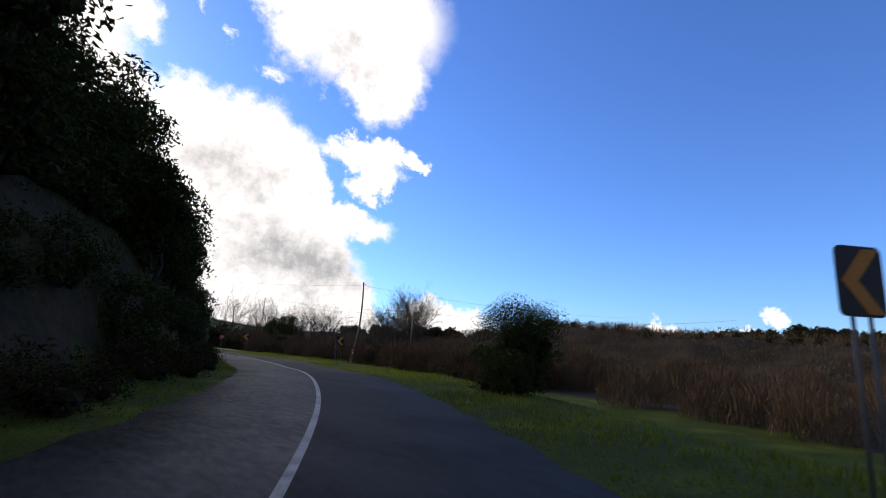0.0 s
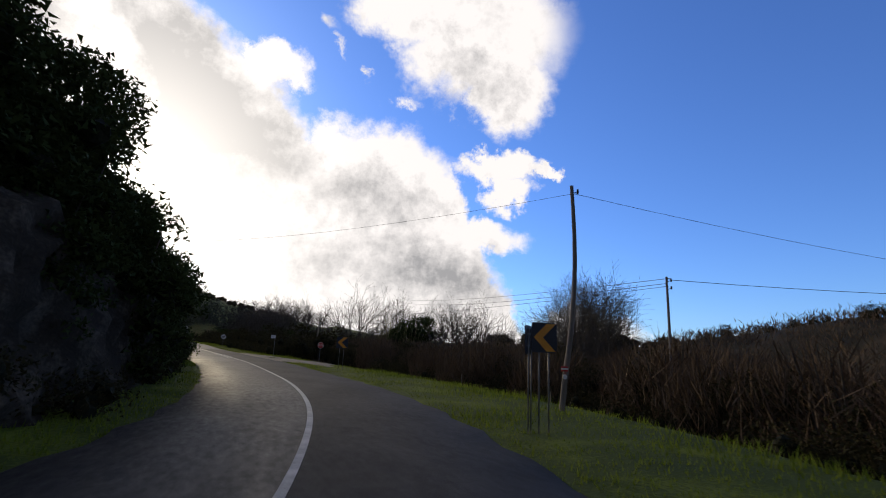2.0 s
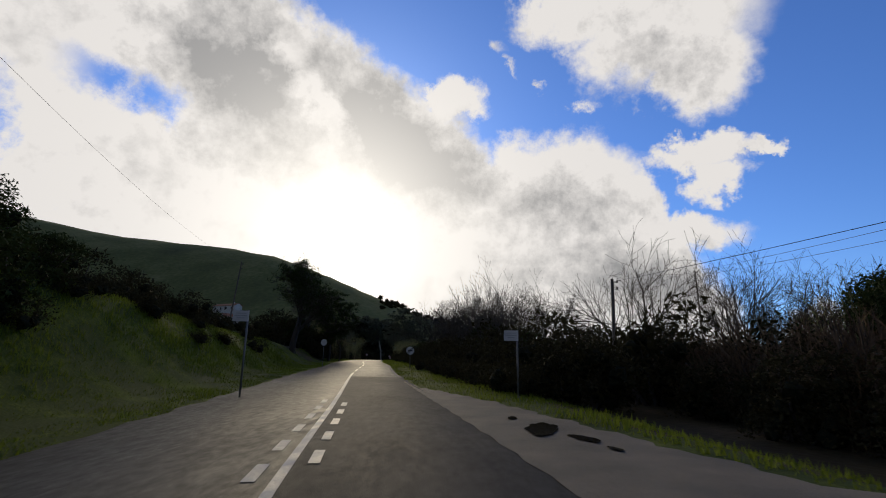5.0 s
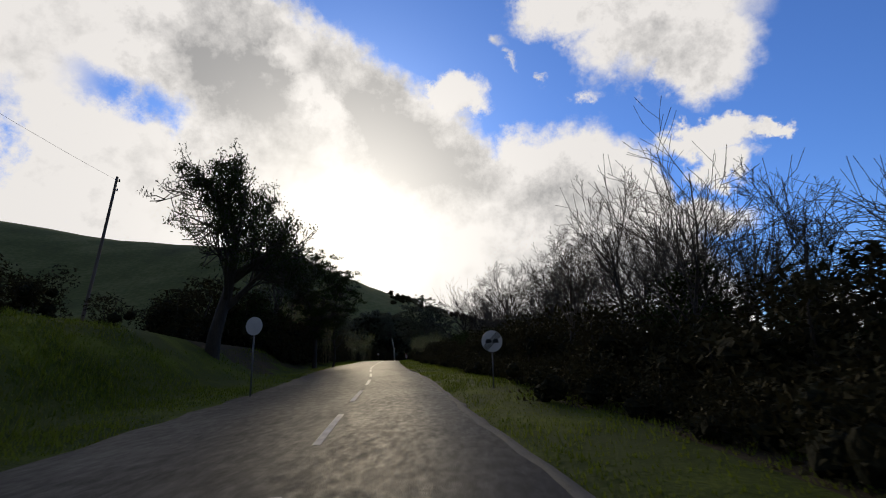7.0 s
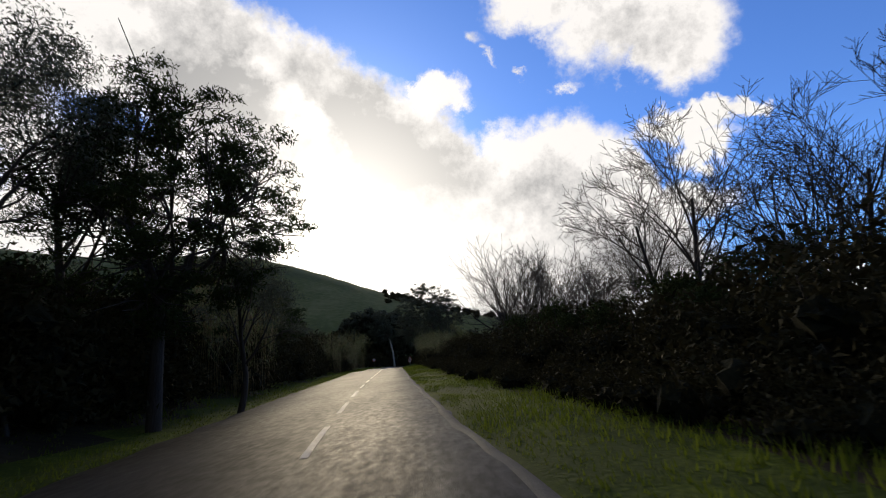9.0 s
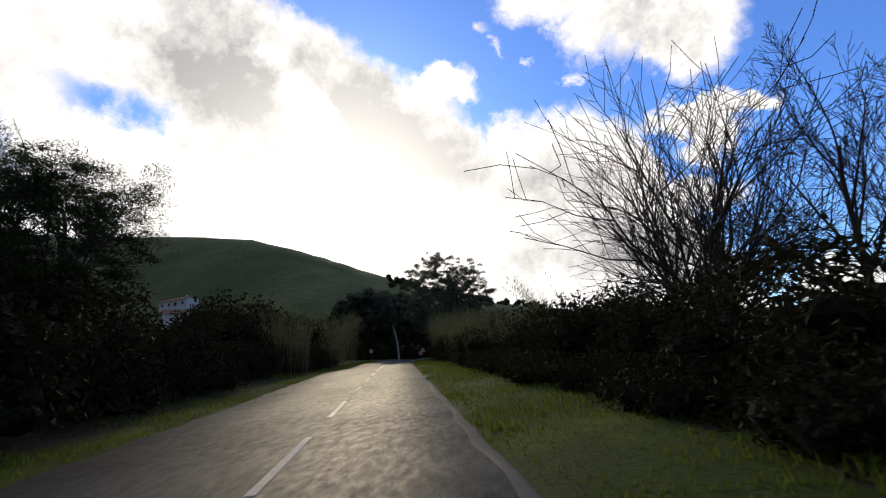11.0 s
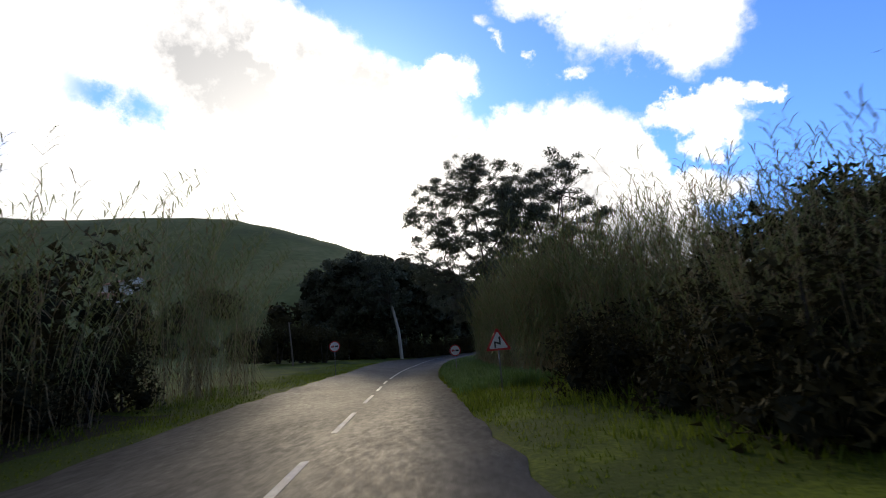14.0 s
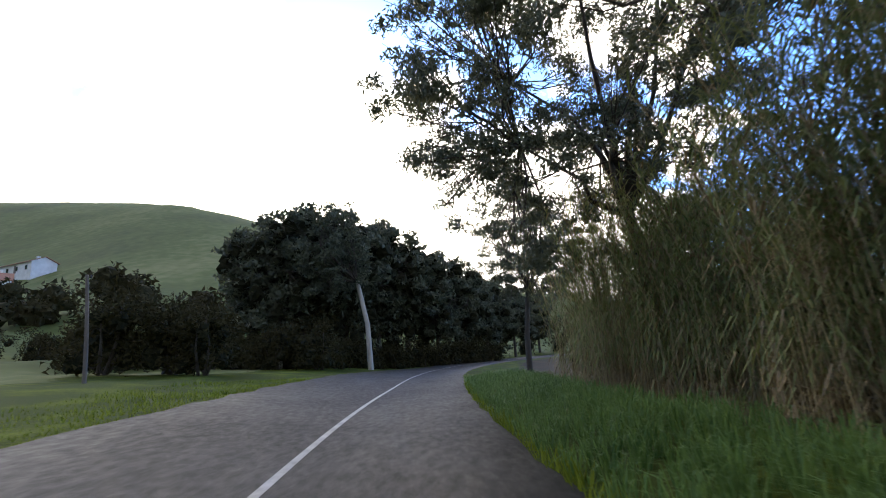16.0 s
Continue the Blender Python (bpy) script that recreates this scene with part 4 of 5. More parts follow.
for x, y, s in ((2.8, 52.0, 1.4), (4.4, 54.0, 1.5), (6.2, 50.5, 1.6), (5.6, 56.5, 1.5)):
    BACK[int(y) % 2].put(x, y, s, y, -0.2)
for x, y, s in ((-5.0, -2.6, 0.7), (-4.9, -0.4, 0.5), (-5.2, -5.0, 0.75), (-5.3, -2.0, 1.0)):
    BUSH[int(abs(y)) % 3].put(x, y, s, y, -0.1)
for x, y, s in ((-6.2, -21.5, 1.2), (-6.4, -26, 1.2), (-6.0, -18, 1.3), (-6.2, -9.5, 1.0), (-6.6, -4.0, 1.05), (-6.9, -30.5, 1.3), (-9.2, 2.8, 0.8), (-10.5, 11.0, 0.9), (-11.5, 7.5, 0.8), (-10.8, 3.0, 1.0), (-12.5, 15, 0.8)):
    BUSH[int(abs(x * 7)) % 3].put(x, y, s, x + y, -0.2)
scatter(BRAMBLE, span(14, 44, 3.4), 1.0, left=7.5, jitter=1.0)
scatter(BRAMBLE, span(2, 40, 2.8), 0.65, left=4.6, jitter=1.1, sink=0.3)
scatter(BACK, span(4, 46, 2.6), 0.85, left=10.0, jitter=1.2)
scatter(BACK, span(14, 46, 2.8), 0.75, left=7.6, jitter=0.9)
# left hedge along the straight
scatter(HEDGE, span(63, 67, 2.0), 1.1, left=4.6, jitter=0.4)
scatter(TALL, span(64, 76, 2.4), 0.8, left=6.8, jitter=0.5)
scatter(HEDGE, span(64, 74, 1.9), 0.95, left=2.9, jitter=0.3)
scatter(HEDGE, span(66, 112, 2.2), 1.15, left=3.0, jitter=0.4)
scatter(BACK, span(62, 114, 2.6), 1.35, left=5.4, jitter=0.7)
scatter(BACK, span(53, 62, 2.8), 0.8, left=8.2, jitter=0.8)
scatter(BACK, span(60, 110, 3.6), 1.7, left=8.5, jitter=1.2)
scatter(TALL, span(62, 78, 2.6), 0.8, left=4.8, jitter=0.5)
scatter(HEDGE, span(114, 147, 2.3), 0.85, left=3.2, jitter=0.4)
scatter(BACK, span(112, 146, 2.4), 1.8, left=5.8, jitter=0.8)
# right: low bushes at the start, then scrub and hedge
for x, y, s, t in ((0.9, -50.4, 0.9, 1.0), (-1.2, -51.8, 0.7, 1.0), (-0.2, -50.2, 0.75, 1.0), (12.6, -34.6, 0.95, 1.1), (14.6, -32.6, 1.1, 1.1)):
    BUSH[int(abs(x * 5)) % 3].put(x, y, s, x, -0.1, t)
DOME = Kind("domed_bush", bush_parts(47, 3.3, 3.2, 24000, 0.03, LEAF_DARK, lobes=26, stems=26, low=0.55, loose=0.03), "dark rounded bush with a twiggy domed crown", "bush", "")
DOME.put(0.98, -50.3, 1.2, 0.4, -0.1, 0.97)
for x, y, sc in ((13.1, -36.4, 1.35), (12.6, -38.3, 1.4), (13.6, -39.3, 1.4), (17.2, -38.6, 1.4), (15.4, -38.4, 1.25)):
    BUSH[int(x * 3) % 3].put(x, y, sc, x, -0.1)
for k in range(78):
    y = rnd.uniform(-72, -8)
    x0, y0 = beside(y, right=rnd.uniform(7.5 if y > -30 else 12.5, 34))
    SCRUB[k % 3].put(x0, y0, rnd.uniform(0.8, 1.25), rnd.random() * 6.28, -0.1)
scatter(BRAMBLE, span(-34, 2, 2.6), 0.9, right=8.0, jitter=0.8)
scatter(HEDGE, span(-30, 14, 2.6), 0.85, right=10.5, jitter=1.0)
scatter(BACK, span(-28, 14, 3.0), 1.0, right=14.0, jitter=1.4)
scatter(HEDGE, span(6, 20, 2.2), 0.85, right=8.5, jitter=0.7)
scatter(BACK, span(2, 24, 2.6), 1.05, right=12.0, jitter=1.0)
scatter(BRAMBLE, span(17, 112, 2.5), 0.8, right=3.4, jitter=0.4)
scatter(HEDGE, span(16, 112, 2.4), 1.05, right=5.4, jitter=0.6)
scatter(BACK, span(18, 112, 2.8), 1.4, right=8.2, jitter=1.0)
scatter(TALL, span(66, 90, 2.6), 0.66, right=7.2, jitter=0.6)
scatter(TALL, span(33, 46, 3.2), 0.75, right=9.0, jitter=0.7)
# bare trees
for k, x, y, h in ((0, 17.6, 43.5, 11.2), (2, 5.4, 46.5, 8.8), (2, 9.6, 53, 8.6), (1, 8.0, 75, 9.5), (2, 11.0, 79, 9.5), (2, 24.0, 38, 8.8), (1, 21.8, 36, 8.0), (2, 27.4, 24, 7.8), (1, 29.5, 26, 7.4),
                   (2, 24.6, -5.5, 7.6), (1, 26.6, -4.2, 7.9), (0, 29.0, -2.6, 7.4), (1, 31.4, -1.0, 7.0), (2, 22.4, -7.4, 6.6), (1, 33.6, 1.2, 6.8), (2, 20.0, -9.5, 5.4), (1, 39, 8, 9.5), (2, 43, 13, 10.5), (1, 46, 18, 11.0), (2, 35, 30, 9.0), (1, 31, 38, 9),
                   (0, 6.5, 104, 11), (1, 10.5, 98, 11), (0, 3.5, 112, 11), (1, -1.4, 104.6, 11.4), (1, 0.2, 107, 11.0)):
    FAN[k].put(x, y, h / 12.0, x * 1.7, -0.1)
for k, x, y, h in ((2, 0.6, 47.5, 6.6), (1, 1.8, 45, 7.2), (2, 3.2, 42.5, 6.8), (1, 4.4, 39, 5.8), (2, 1.2, 57.5, 6.2), (1, 2.8, 59, 7.6), (2, 4.6, 62, 9), (2, 3.4, 68, 8.6), (1, 5.5, 66, 9.4), (2, 2.2, 77.4, 10.4),
                   (1, 7.5, 56, 8.5), (2, 9.5, 62, 9), (1, 12, 60, 9), (2, 10.5, 52, 8.5), (1, 14, 55, 8), (0, 2.5, 90, 10.0), (1, 1.0, 99.5, 10.0), (2, 0.4, 94.0, 9.0), (2, 0.3, 71.0, 9.6)):
    BARE[k].put(x, y, h / 12.0, x * 1.7, -0.1)
# a belt of brown brushwood behind the right-hand verge
for y in span(-34, 40, 2.7):
    for rt in (10.5, 15.0, 20.0):
        x0, y0 = beside(y, right=rt + rnd.uniform(-1.2, 1.2))
        SCRUB[rnd.randrange(3)].put(x0, y0, rnd.uniform(1.2, 1.75), rnd.random() * 6.28, -0.1)
# dark shrubs along the crest of the rise on the right
for k in range(84):
    y = -62 + 0.97 * k + rnd.uniform(-0.8, 0.8)
    BACK[k % 2].put(51 + rnd.uniform(-2.5, 2.5), y, rnd.uniform(0.35, 0.62), rnd.random() * 6.28, -0.3)
# dark growth beyond the lay-by
for x, y, sc in ((17.2, 18.6, 1.0), (18.8, 20.4, 1.15), (19.6, 17.6, 1.25), (16.4, 21.4, 0.8), (20.8, 21.5, 1.25)):
    TALL[int(y) % 2].put(x, y, sc, y, -0.2)
for x, y, sc in ((15.6, 18.6, 0.75), (16.8, 20.0, 0.9), (17.8, 17.4, 0.85)):
    REED[int(y) % 3].put(x, y, sc, y)
for x, y, h in ((11, 24, 5.5), (13, 30, 6), (10, 36, 6), (13, 42, 6.5), (9.5, 46, 6.5), (15, 20, 6), (17, 26, 6.5), (20, 14, 6), (23, 20, 7), (26, 12, 6.5), (18, 34, 7), (24, 30, 7.5), (20, 8, 5.5), (28, 22, 7.5), (33, 12, 7), (16, 4, 4.5), (19, -2, 5), (24, 4, 6), (30, -6, 6), (35, 2, 7),
                (4.5, 74, 7), (3.0, 66, 6), (2.0, 78, 7), (1.5, 86, 7), (-0.5, 92, 6.5), (-2.2, 102, 6), (-3.2, 107, 5.5), (6.0, 60, 7), (5.0, 45, 6), (6.5, 38, 6)):
    BRUSH.put(x, y, h / 8.0, x * 3.1 + y, -0.1)
# reeds
for y in span(113, 184, 1.9):
    grown = float(np.interp(y, [113, 134, 146, 155], [0.58, 0.65, 1.0, 1.14]))
    off = float(np.interp(y, [136, 142], [0.0, 1.2]))
    for rt, s in ((3.8 + off, 0.95 * grown), (6.2 + off, 1.08 * grown)):
        x0, y0 = beside(y, right=rt + rnd.uniform(-0.4, 0.4))
        (CANE[rnd.randrange(2)] if 143 < y < 176 and rt < 6.5 else REED[rnd.randrange(3)]).put(x0, y0 + rnd.uniform(-0.5, 0.5), s * rnd.uniform(0.85, 1.12), rnd.random() * 6.28)
for x, y, s in ((-18.4, 77.6, 1.3), (-18.9, 79.8, 1.25), (-19.4, 82, 1.25), (-20.4, 86, 1.1), (-18.8, 75.4, 1.3), (-24.4, 118.9, 0.98), (-24.0, 121.0, 0.95), (-24.8, 126.0, 0.85), (-25.4, 128.0, 0.85), (-26.6, 140.6, 1.1), (-27.4, 139.0, 1.15), (-25.9, 149.6, 1.0), (-27.2, 148.0, 1.25)):
    REED[int(y) % 3].put(x, y, s, y)

for x, y, sc in ((-4.9, 116.4, 0.92), (-4.3, 118.0, 0.9), (-8.0, 131.6, 0.88), (-7.6, 134.4, 0.84)):
    ARCH.put(x, y, sc, 0.3)
for x, y, sc in ((-26.2, 142.8, 1.0), (-27.0, 147.0, 1.0), (-27.4, 150.4, 1.02), (-27.4, 153.4, 0.98)):
    ARCH.put(x, y, sc, 3.3)
scatter(HEDGE, span(112, 143, 2.2), 0.8, right=3.4, jitter=0.4)
scatter(BACK, span(113, 150, 2.3), 1.35, right=8.2, jitter=0.6)
scatter(BACK, span(150, 168, 2.6), 1.2, right=8.4, jitter=0.6)
scatter(TALL, span(122, 141, 2.6), 0.78, right=9.4, jitter=0.6)
scatter(BACK, span(117, 143, 2.2), 1.35, right=6.4, jitter=0.5)
for y in span(124, 166, 1.9):
    x0, y0 = beside(y, right=float(np.interp(y, [124, 140, 146], [7.6, 7.8, 8.8])) + rnd.uniform(-0.4, 0.4))
    REED[rnd.randrange(3)].put(x0, y0, float(np.interp(y, [124, 146, 155], [0.68, 1.05, 1.15])) * rnd.uniform(0.9, 1.1), rnd.random() * 6.28)
scatter(TALL, span(140, 190, 2.6), 1.05, right=10.5, jitter=0.8)
scatter(BACK, span(150, 192, 2.6), 1.1, right=7.6, jitter=0.5)

# trees with leaves
EUC = [Kind("eucalyptus_tree", clump_tree_parts(71, (-1.8, -0.6, 12.2), (6.9, 5.6, 8.4), 165, 82000, 0.12, LEAF_EUC, BARK, 0.27, 1.08, 0.3), "large grey-green eucalyptus leaning over the road bend", "tree", "eucalyptus trees"),
       Kind("eucalyptus_tree", clump_tree_parts(72, (-0.5, -1.0, 10.4), (4.8, 4.6, 5.6), 84, 42000, 0.115, LEAF_EUC, BARK, 0.26, 1.0, 0.3), "grey-green eucalyptus rising behind the reeds", "tree", "eucalyptus trees")]
EUC[0].put(-12.2, 177.0, 1.0, 0.0)
EUC[1].put(-8.4, 169.8, 1.05, 0.0)
EUC[1].put(-12.4, 199.0, 0.92, 2.0)
PINE = [Kind("roadside_tree", clump_tree_parts(81, (0.2, 0, 6.2), (3.5, 3.2, 3.7), 120, 44000, 0.075, LEAF_DARK, BARK, 0.2, 0.72, 0.3, 0.3), "dark evergreen tree with bare lower limbs beside the road", "tree", "roadside trees"),
        Kind("roadside_tree", leafy_tree_parts(82, 10, 0.22, LEAF_EUC, BARK, 24000, 0.075, 3, (7, 5, 4), 36, 0.48, 0.72, 0.28, 0.6, 0.6), "airy grey-green roadside tree with dark clumped foliage", "tree", "roadside trees")]
for k, x, y, h in ((0, -15.6, 68.2, 10.0), (1, -18.0, 65.0, 8.5), (1, -19.2, 69, 8.5), (1, -15.0, 72.0, 5.4), (1, -27, 104, 9.5), (0, -23, 98, 7)):
    PINE[k].put(x, y, h / 10, x * 2.3 + y)
BROAD = Kind("roadside_evergreen", leafy_tree_parts(87, 10, 0.36, LEAF_DARK, BARK, 17000, 0.072, 4, (10, 6, 4, 3), 46, 0.30, 0.42, 0.36, 0.2, 0.72, keep=0.48, low=0.36, split=True, thin=0.02), "broad dark evergreen with a half-bare crown of twisted limbs", "tree", "roadside trees")
for x, y, s in ((-17.8, 51.2, 0.95), (-18.9, 52.6, 1.0)):
    HEDGE[int(y) % 3].put(x, y, s, x, -0.1)
BROAD.put(-15.3, 50.2, 0.98, 0.6, 0.0, 1.42)
GROVE = [Kind("grove_tree", clump_tree_parts(91 + k, (0, 0, 8.6), (4.6, 4.6, 5.6), 60, 11000, 0.25, LEAF_EUC, BARK, 0.34, 1.6, 0.5, 0.3, 0.5), "dense dark evergreen tree in a grove below the hill", "tree", "grove trees") for k in range(2)]
for k, x, y, h in ((0, -39, 220, 18.5), (1, -34.5, 218, 18.8), (0, -30, 220, 19), (1, -26.5, 223, 18.4), (0, -23, 226, 17), (1, -19, 229, 15.6), (0, -15, 234, 14.6), (1, -36, 228, 19), (0, -11, 240, 13), (1, -43, 226, 14), (0, -31, 232, 19), (1, -5, 250, 12.5), (0, 2, 262, 12), (1, -25, 234, 17)):
    GROVE[k].put(x, y, h / 15.0, x + y)
for x, y, s in ((-38.5, 190.5, 2.0), (-35.5, 191.5, 1.9), (-32.8, 190.5, 1.7), (-37, 194, 2.1), (-45, 200, 1.8), (-50, 205, 2.0), (-30, 206, 1.6), (-34, 207, 1.8), (-41, 209, 2.0)):
    HEDGE[int(abs(x)) % 3].put(x, y, s, x)
for x, y, s in ((-38, 219, 2.4), (-33, 217, 2.2), (-29, 220, 2.4), (-25, 226, 2.4), (-20, 233, 2.4), (-15, 240, 2.4), (-9, 249, 2.4), (-43, 221, 2.0), (-1, 258, 2.4), (7, 264, 2.4)):
    BACK[int(abs(x)) % 2].put(x, y, s, y, -0.3, 1.2)
for k in range(26):
    x = -82 + 2.1 * k + rnd.uniform(-0.8, 0.8)
    BACK[k % 2].put(x, 214 - 0.12 * (x + 82) + rnd.uniform(-3, 3), rnd.uniform(1.0, 1.7), rnd.random() * 6.28, -0.3)
for k in range(20):
    x = -41 + 1.55 * k
    HEDGE[k % 3].put(x, float(np.interp(x, [-41, -27, -18, -10], [214, 216, 224, 234])) + rnd.uniform(-0.8, 0.8), rnd.uniform(1.1, 1.6), rnd.random() * 6.28, -0.3)
WHITE_TREE = Kind("pale_trunk_tree", clump_tree_parts(95, (-3.4, 0, 12.5), (3.6, 3.2, 4.6), 44, 9000, 0.2, LEAF_EUC, BARK_PALE, 0.30, 1.3, 0.4, 0.4, 0.0, BARK), "leaning tree with a pale bare trunk at the grove's edge", "tree", "")
WHITE_TREE.put(-26.0, 211.4, 1.0, 0.0)


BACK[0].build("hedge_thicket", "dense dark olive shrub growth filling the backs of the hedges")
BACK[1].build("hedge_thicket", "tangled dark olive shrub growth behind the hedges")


def far_wood():
    """Distant woodland at the hill's foot and on the far ridge, too small to tell apart."""
    rng = np.random.default_rng(17)
    lobes = []
    for az, r, s in [(a, rr, 4.5) for a, rr in zip(rng.uniform(-50, -4, 110), rng.uniform(185, 265, 110))] + [(a, rr, 3.0) for a, rr in zip(rng.uniform(28, 105, 150), rng.uniform(165, 215, 150))] + [(a, rr, 2.6) for a, rr in zip(rng.uniform(-8, 6, 50), rng.uniform(330, 430, 50))]:
        x, y = r * math.sin(radians(az)), r * math.cos(radians(az)) - (50 if az > 10 else 0)
        if abs(road_frame(x, y)[1][0]) < 30 or math.hypot(x + 20, y - 165) < 85:
            continue
        z, q = z_at(x, y), s * rng.uniform(0.6, 1.1)
        lobes += [(x + q * 0.6 * rng.normal(), y + q * 0.6 * rng.normal(), z + q * rng.uniform(0.3, 0.8), q * 0.8, q * 0.8, q * 0.8) for _ in range(3)]
    v, f = leaf_cloud(rng, lobes, 60000, 0.55, 0.6, fill=0.4)
    iv, fi = merge([core_lobe(rng, l, 0.85) for l in lobes])
    tagged(new("far_woodland", mesh_from("far_woodland", np.vstack([v, iv]), list(map(tuple, f.tolist())) + [tuple(i + len(v) for i in q) for q in fi], [LEAF_OLIVE])), "dark distant woodland at the foot of the hills", "woodland", kind="stuff")


far_wood()


def far_scrub():
    """Brown brush over the low field and the rise on the right."""
    rng = np.random.default_rng(23)
    n = 2600
    az, r = np.radians(rng.uniform(25, 118, n)), 34 + 170 * rng.random(n) ** 0.9
    x, y = r * np.sin(az), r * np.cos(az) - 50
    x, y = np.r_[x, rng.uniform(24, 60, 1500)], np.r_[y, rng.uniform(-66, 22, 1500)]
    n += 1500
    i, lat = road_frame(x, y)
    ok = lat > 19
    x, y = x[ok], y[ok]
    z = ground_z(x, y)
    k = 22
    m = len(x)
    q = rng.uniform(0.7, 1.5, m)
    cx = np.repeat(x, k) + rng.normal(size=m * k) * np.repeat(q, k) * 0.9
    cy = np.repeat(y, k) + rng.normal(size=m * k) * np.repeat(q, k) * 0.9
    cz = np.repeat(z, k) + rng.random(m * k) * np.repeat(q, k) * 0.9
    al = unit(np.c_[0.5 * rng.normal(size=(m * k, 2)), np.ones(m * k)])
    ac = unit(np.cross(al, rng.normal(size=(m * k, 3))))
    s = ((0.45 + 0.4 * rng.random(m * k)) * np.clip(np.hypot(cx, cy + 50) / 150, 0.3, 1.0))[:, None]
    v, f = quads(np.c_[cx, cy, cz], al * s, ac * s * 0.15)
    tagged(new("field_scrub", mesh_from("field_scrub", v, f, [TWIG_BROWN])), "brown winter scrub covering the low field", "scrub", kind="stuff")


far_scrub()


def make_grass():
    """Verge grass: single blades along both sides of the road."""
    rng = np.random.default_rng(3)
    chunks = []
    for side, n, wide, lo_y, hi_y, extra in ((1, 120000, 5.0, -72, 186, 1.0), (-1, 70000, 4.0, -72, 186, 1.0), (-1, 70000, 11.0, -6, 46, 1.15)):
        yy = rng.uniform(lo_y, hi_y, n)
        near = rng.random(n) ** (1.4 if extra == 1 else 0.8) * wide + 0.02
        i = np.abs(LINE[None, :, 1] - np.linspace(-75, 190, 1325)[:, None]).argmin(1)[np.clip(((yy + 75) / 0.2).astype(int), 0, 1324)]
        d = W_RIGHT[i] + near if side > 0 else -(W_LEFT[i] + near)
        p = LINE[i] + RIGHT[i] * d[:, None] + TAN[i] * rng.uniform(-0.5, 0.5, n)[:, None]
        clear = ~((side > 0) & (yy > 147) & (near > 0.25)) & ~((side > 0) & (np.abs(p[:, 1] - 9.7) < 13.8) & (d > lay_by_lat(p[:, 1], True) - 0.05) & (d < lay_by_lat(p[:, 1], False) + 0.05))
        p, near, yy = p[clear], near[clear], yy[clear]
        n = len(p)
        z = ground_z(p[:, 0], p[:, 1])
        clump = 0.6 + 0.5 * waves(p[:, 0] * 3, p[:, 1] * 3)
        h = (0.08 + 0.16 * rng.random(n)) * np.clip(clump, 0.35, 1.6) * np.where((yy > 140) & (side > 0), 2.3, 1.0) * (0.6 + 0.25 * np.minimum(near, 3)) * np.where(near > 1.5, extra, 1.0)
        a = rng.random(n) * 6.28
        lean = np.c_[np.cos(a), np.sin(a)] * (h * (0.2 + 0.5 * rng.random(n)))[:, None]
        w = np.c_[-np.sin(a), np.cos(a)] * (0.008 + 0.008 * rng.random(n) + h * 0.025)[:, None]
        base = np.c_[p, z - 0.02]
        v = np.stack([base - np.c_[w, 0 * h], base + np.c_[w, 0 * h], base + np.c_[lean, h]], 1).reshape(-1, 3)
        chunks.append(v)
    v = np.vstack(chunks)
    me = bpy.data.meshes.new("grass")
    n = len(v) // 3
    me.vertices.add(len(v))
    me.vertices.foreach_set("co", v.astype(np.float32).ravel())
    me.loops.add(len(v))
    me.loops.foreach_set("vertex_index", np.arange(len(v), dtype=np.int32))
    me.polygons.add(n)
    me.polygons.foreach_set("loop_start", np.arange(0, len(v), 3, dtype=np.int32))
    me.materials.append(BLADES)
    me.update(calc_edges=True)
    tagged(new("grass", me), "rough green verge grass along both road edges", "grass", kind="stuff")


def make_lush_grass():
    """Tall soft grass in arching tufts below the reeds on the bend."""
    rng = np.random.default_rng(8)
    chunks, faces, o = [], [], 0
    for _ in range(2300):
        y = rng.uniform(146, 190)
        i = sample_at(y)
        out = 0.15 + 3.6 * rng.random()
        p = LINE[i] + RIGHT[i] * (W_RIGHT[i] + out) + TAN[i] * rng.uniform(-0.4, 0.4)
        z, q = z_at(p[0], p[1]), rng.uniform(0.6, 1.25) * (0.55 + 0.2 * min(out, 2.2))
        for _ in range(13):
            a, h = rng.random() * 6.28, q * rng.uniform(0.28, 0.62)
            d = np.array((math.cos(a), math.sin(a), 0.0))
            w = np.array((-math.sin(a), math.cos(a), 0.0)) * rng.uniform(0.007, 0.013)
            b = np.array((p[0], p[1], z - 0.03)) + d * rng.random() * 0.10
            m, t = b + d * h * 0.25 + np.array((0, 0, h * 0.8)), b + d * h * rng.uniform(0.5, 0.95) + np.array((0, 0, h * rng.uniform(0.6, 1.0)))
            chunks.append(np.array([b - w, b + w, m + w * 0.8, m - w * 0.8, t]))
            faces += [(o, o + 1, o + 2, o + 3), (o + 3, o + 2, o + 4)]
            o += 5
    tagged(new("tall_grass", mesh_from("tall_grass", np.vstack(chunks), faces, [LUSH])), "lush tall green grass below the reeds", "grass", kind="stuff")


make_grass()
make_lush_grass()


# ---- road furniture ----
def disc(bm, r, y, depth=0.004, sides=40, x=0.0, z=0.0):
    bmesh.ops.create_cone(bm, cap_ends=True, segments=sides, radius1=r, radius2=r, depth=depth, matrix=pose(x, y, z, 90))
    return bm


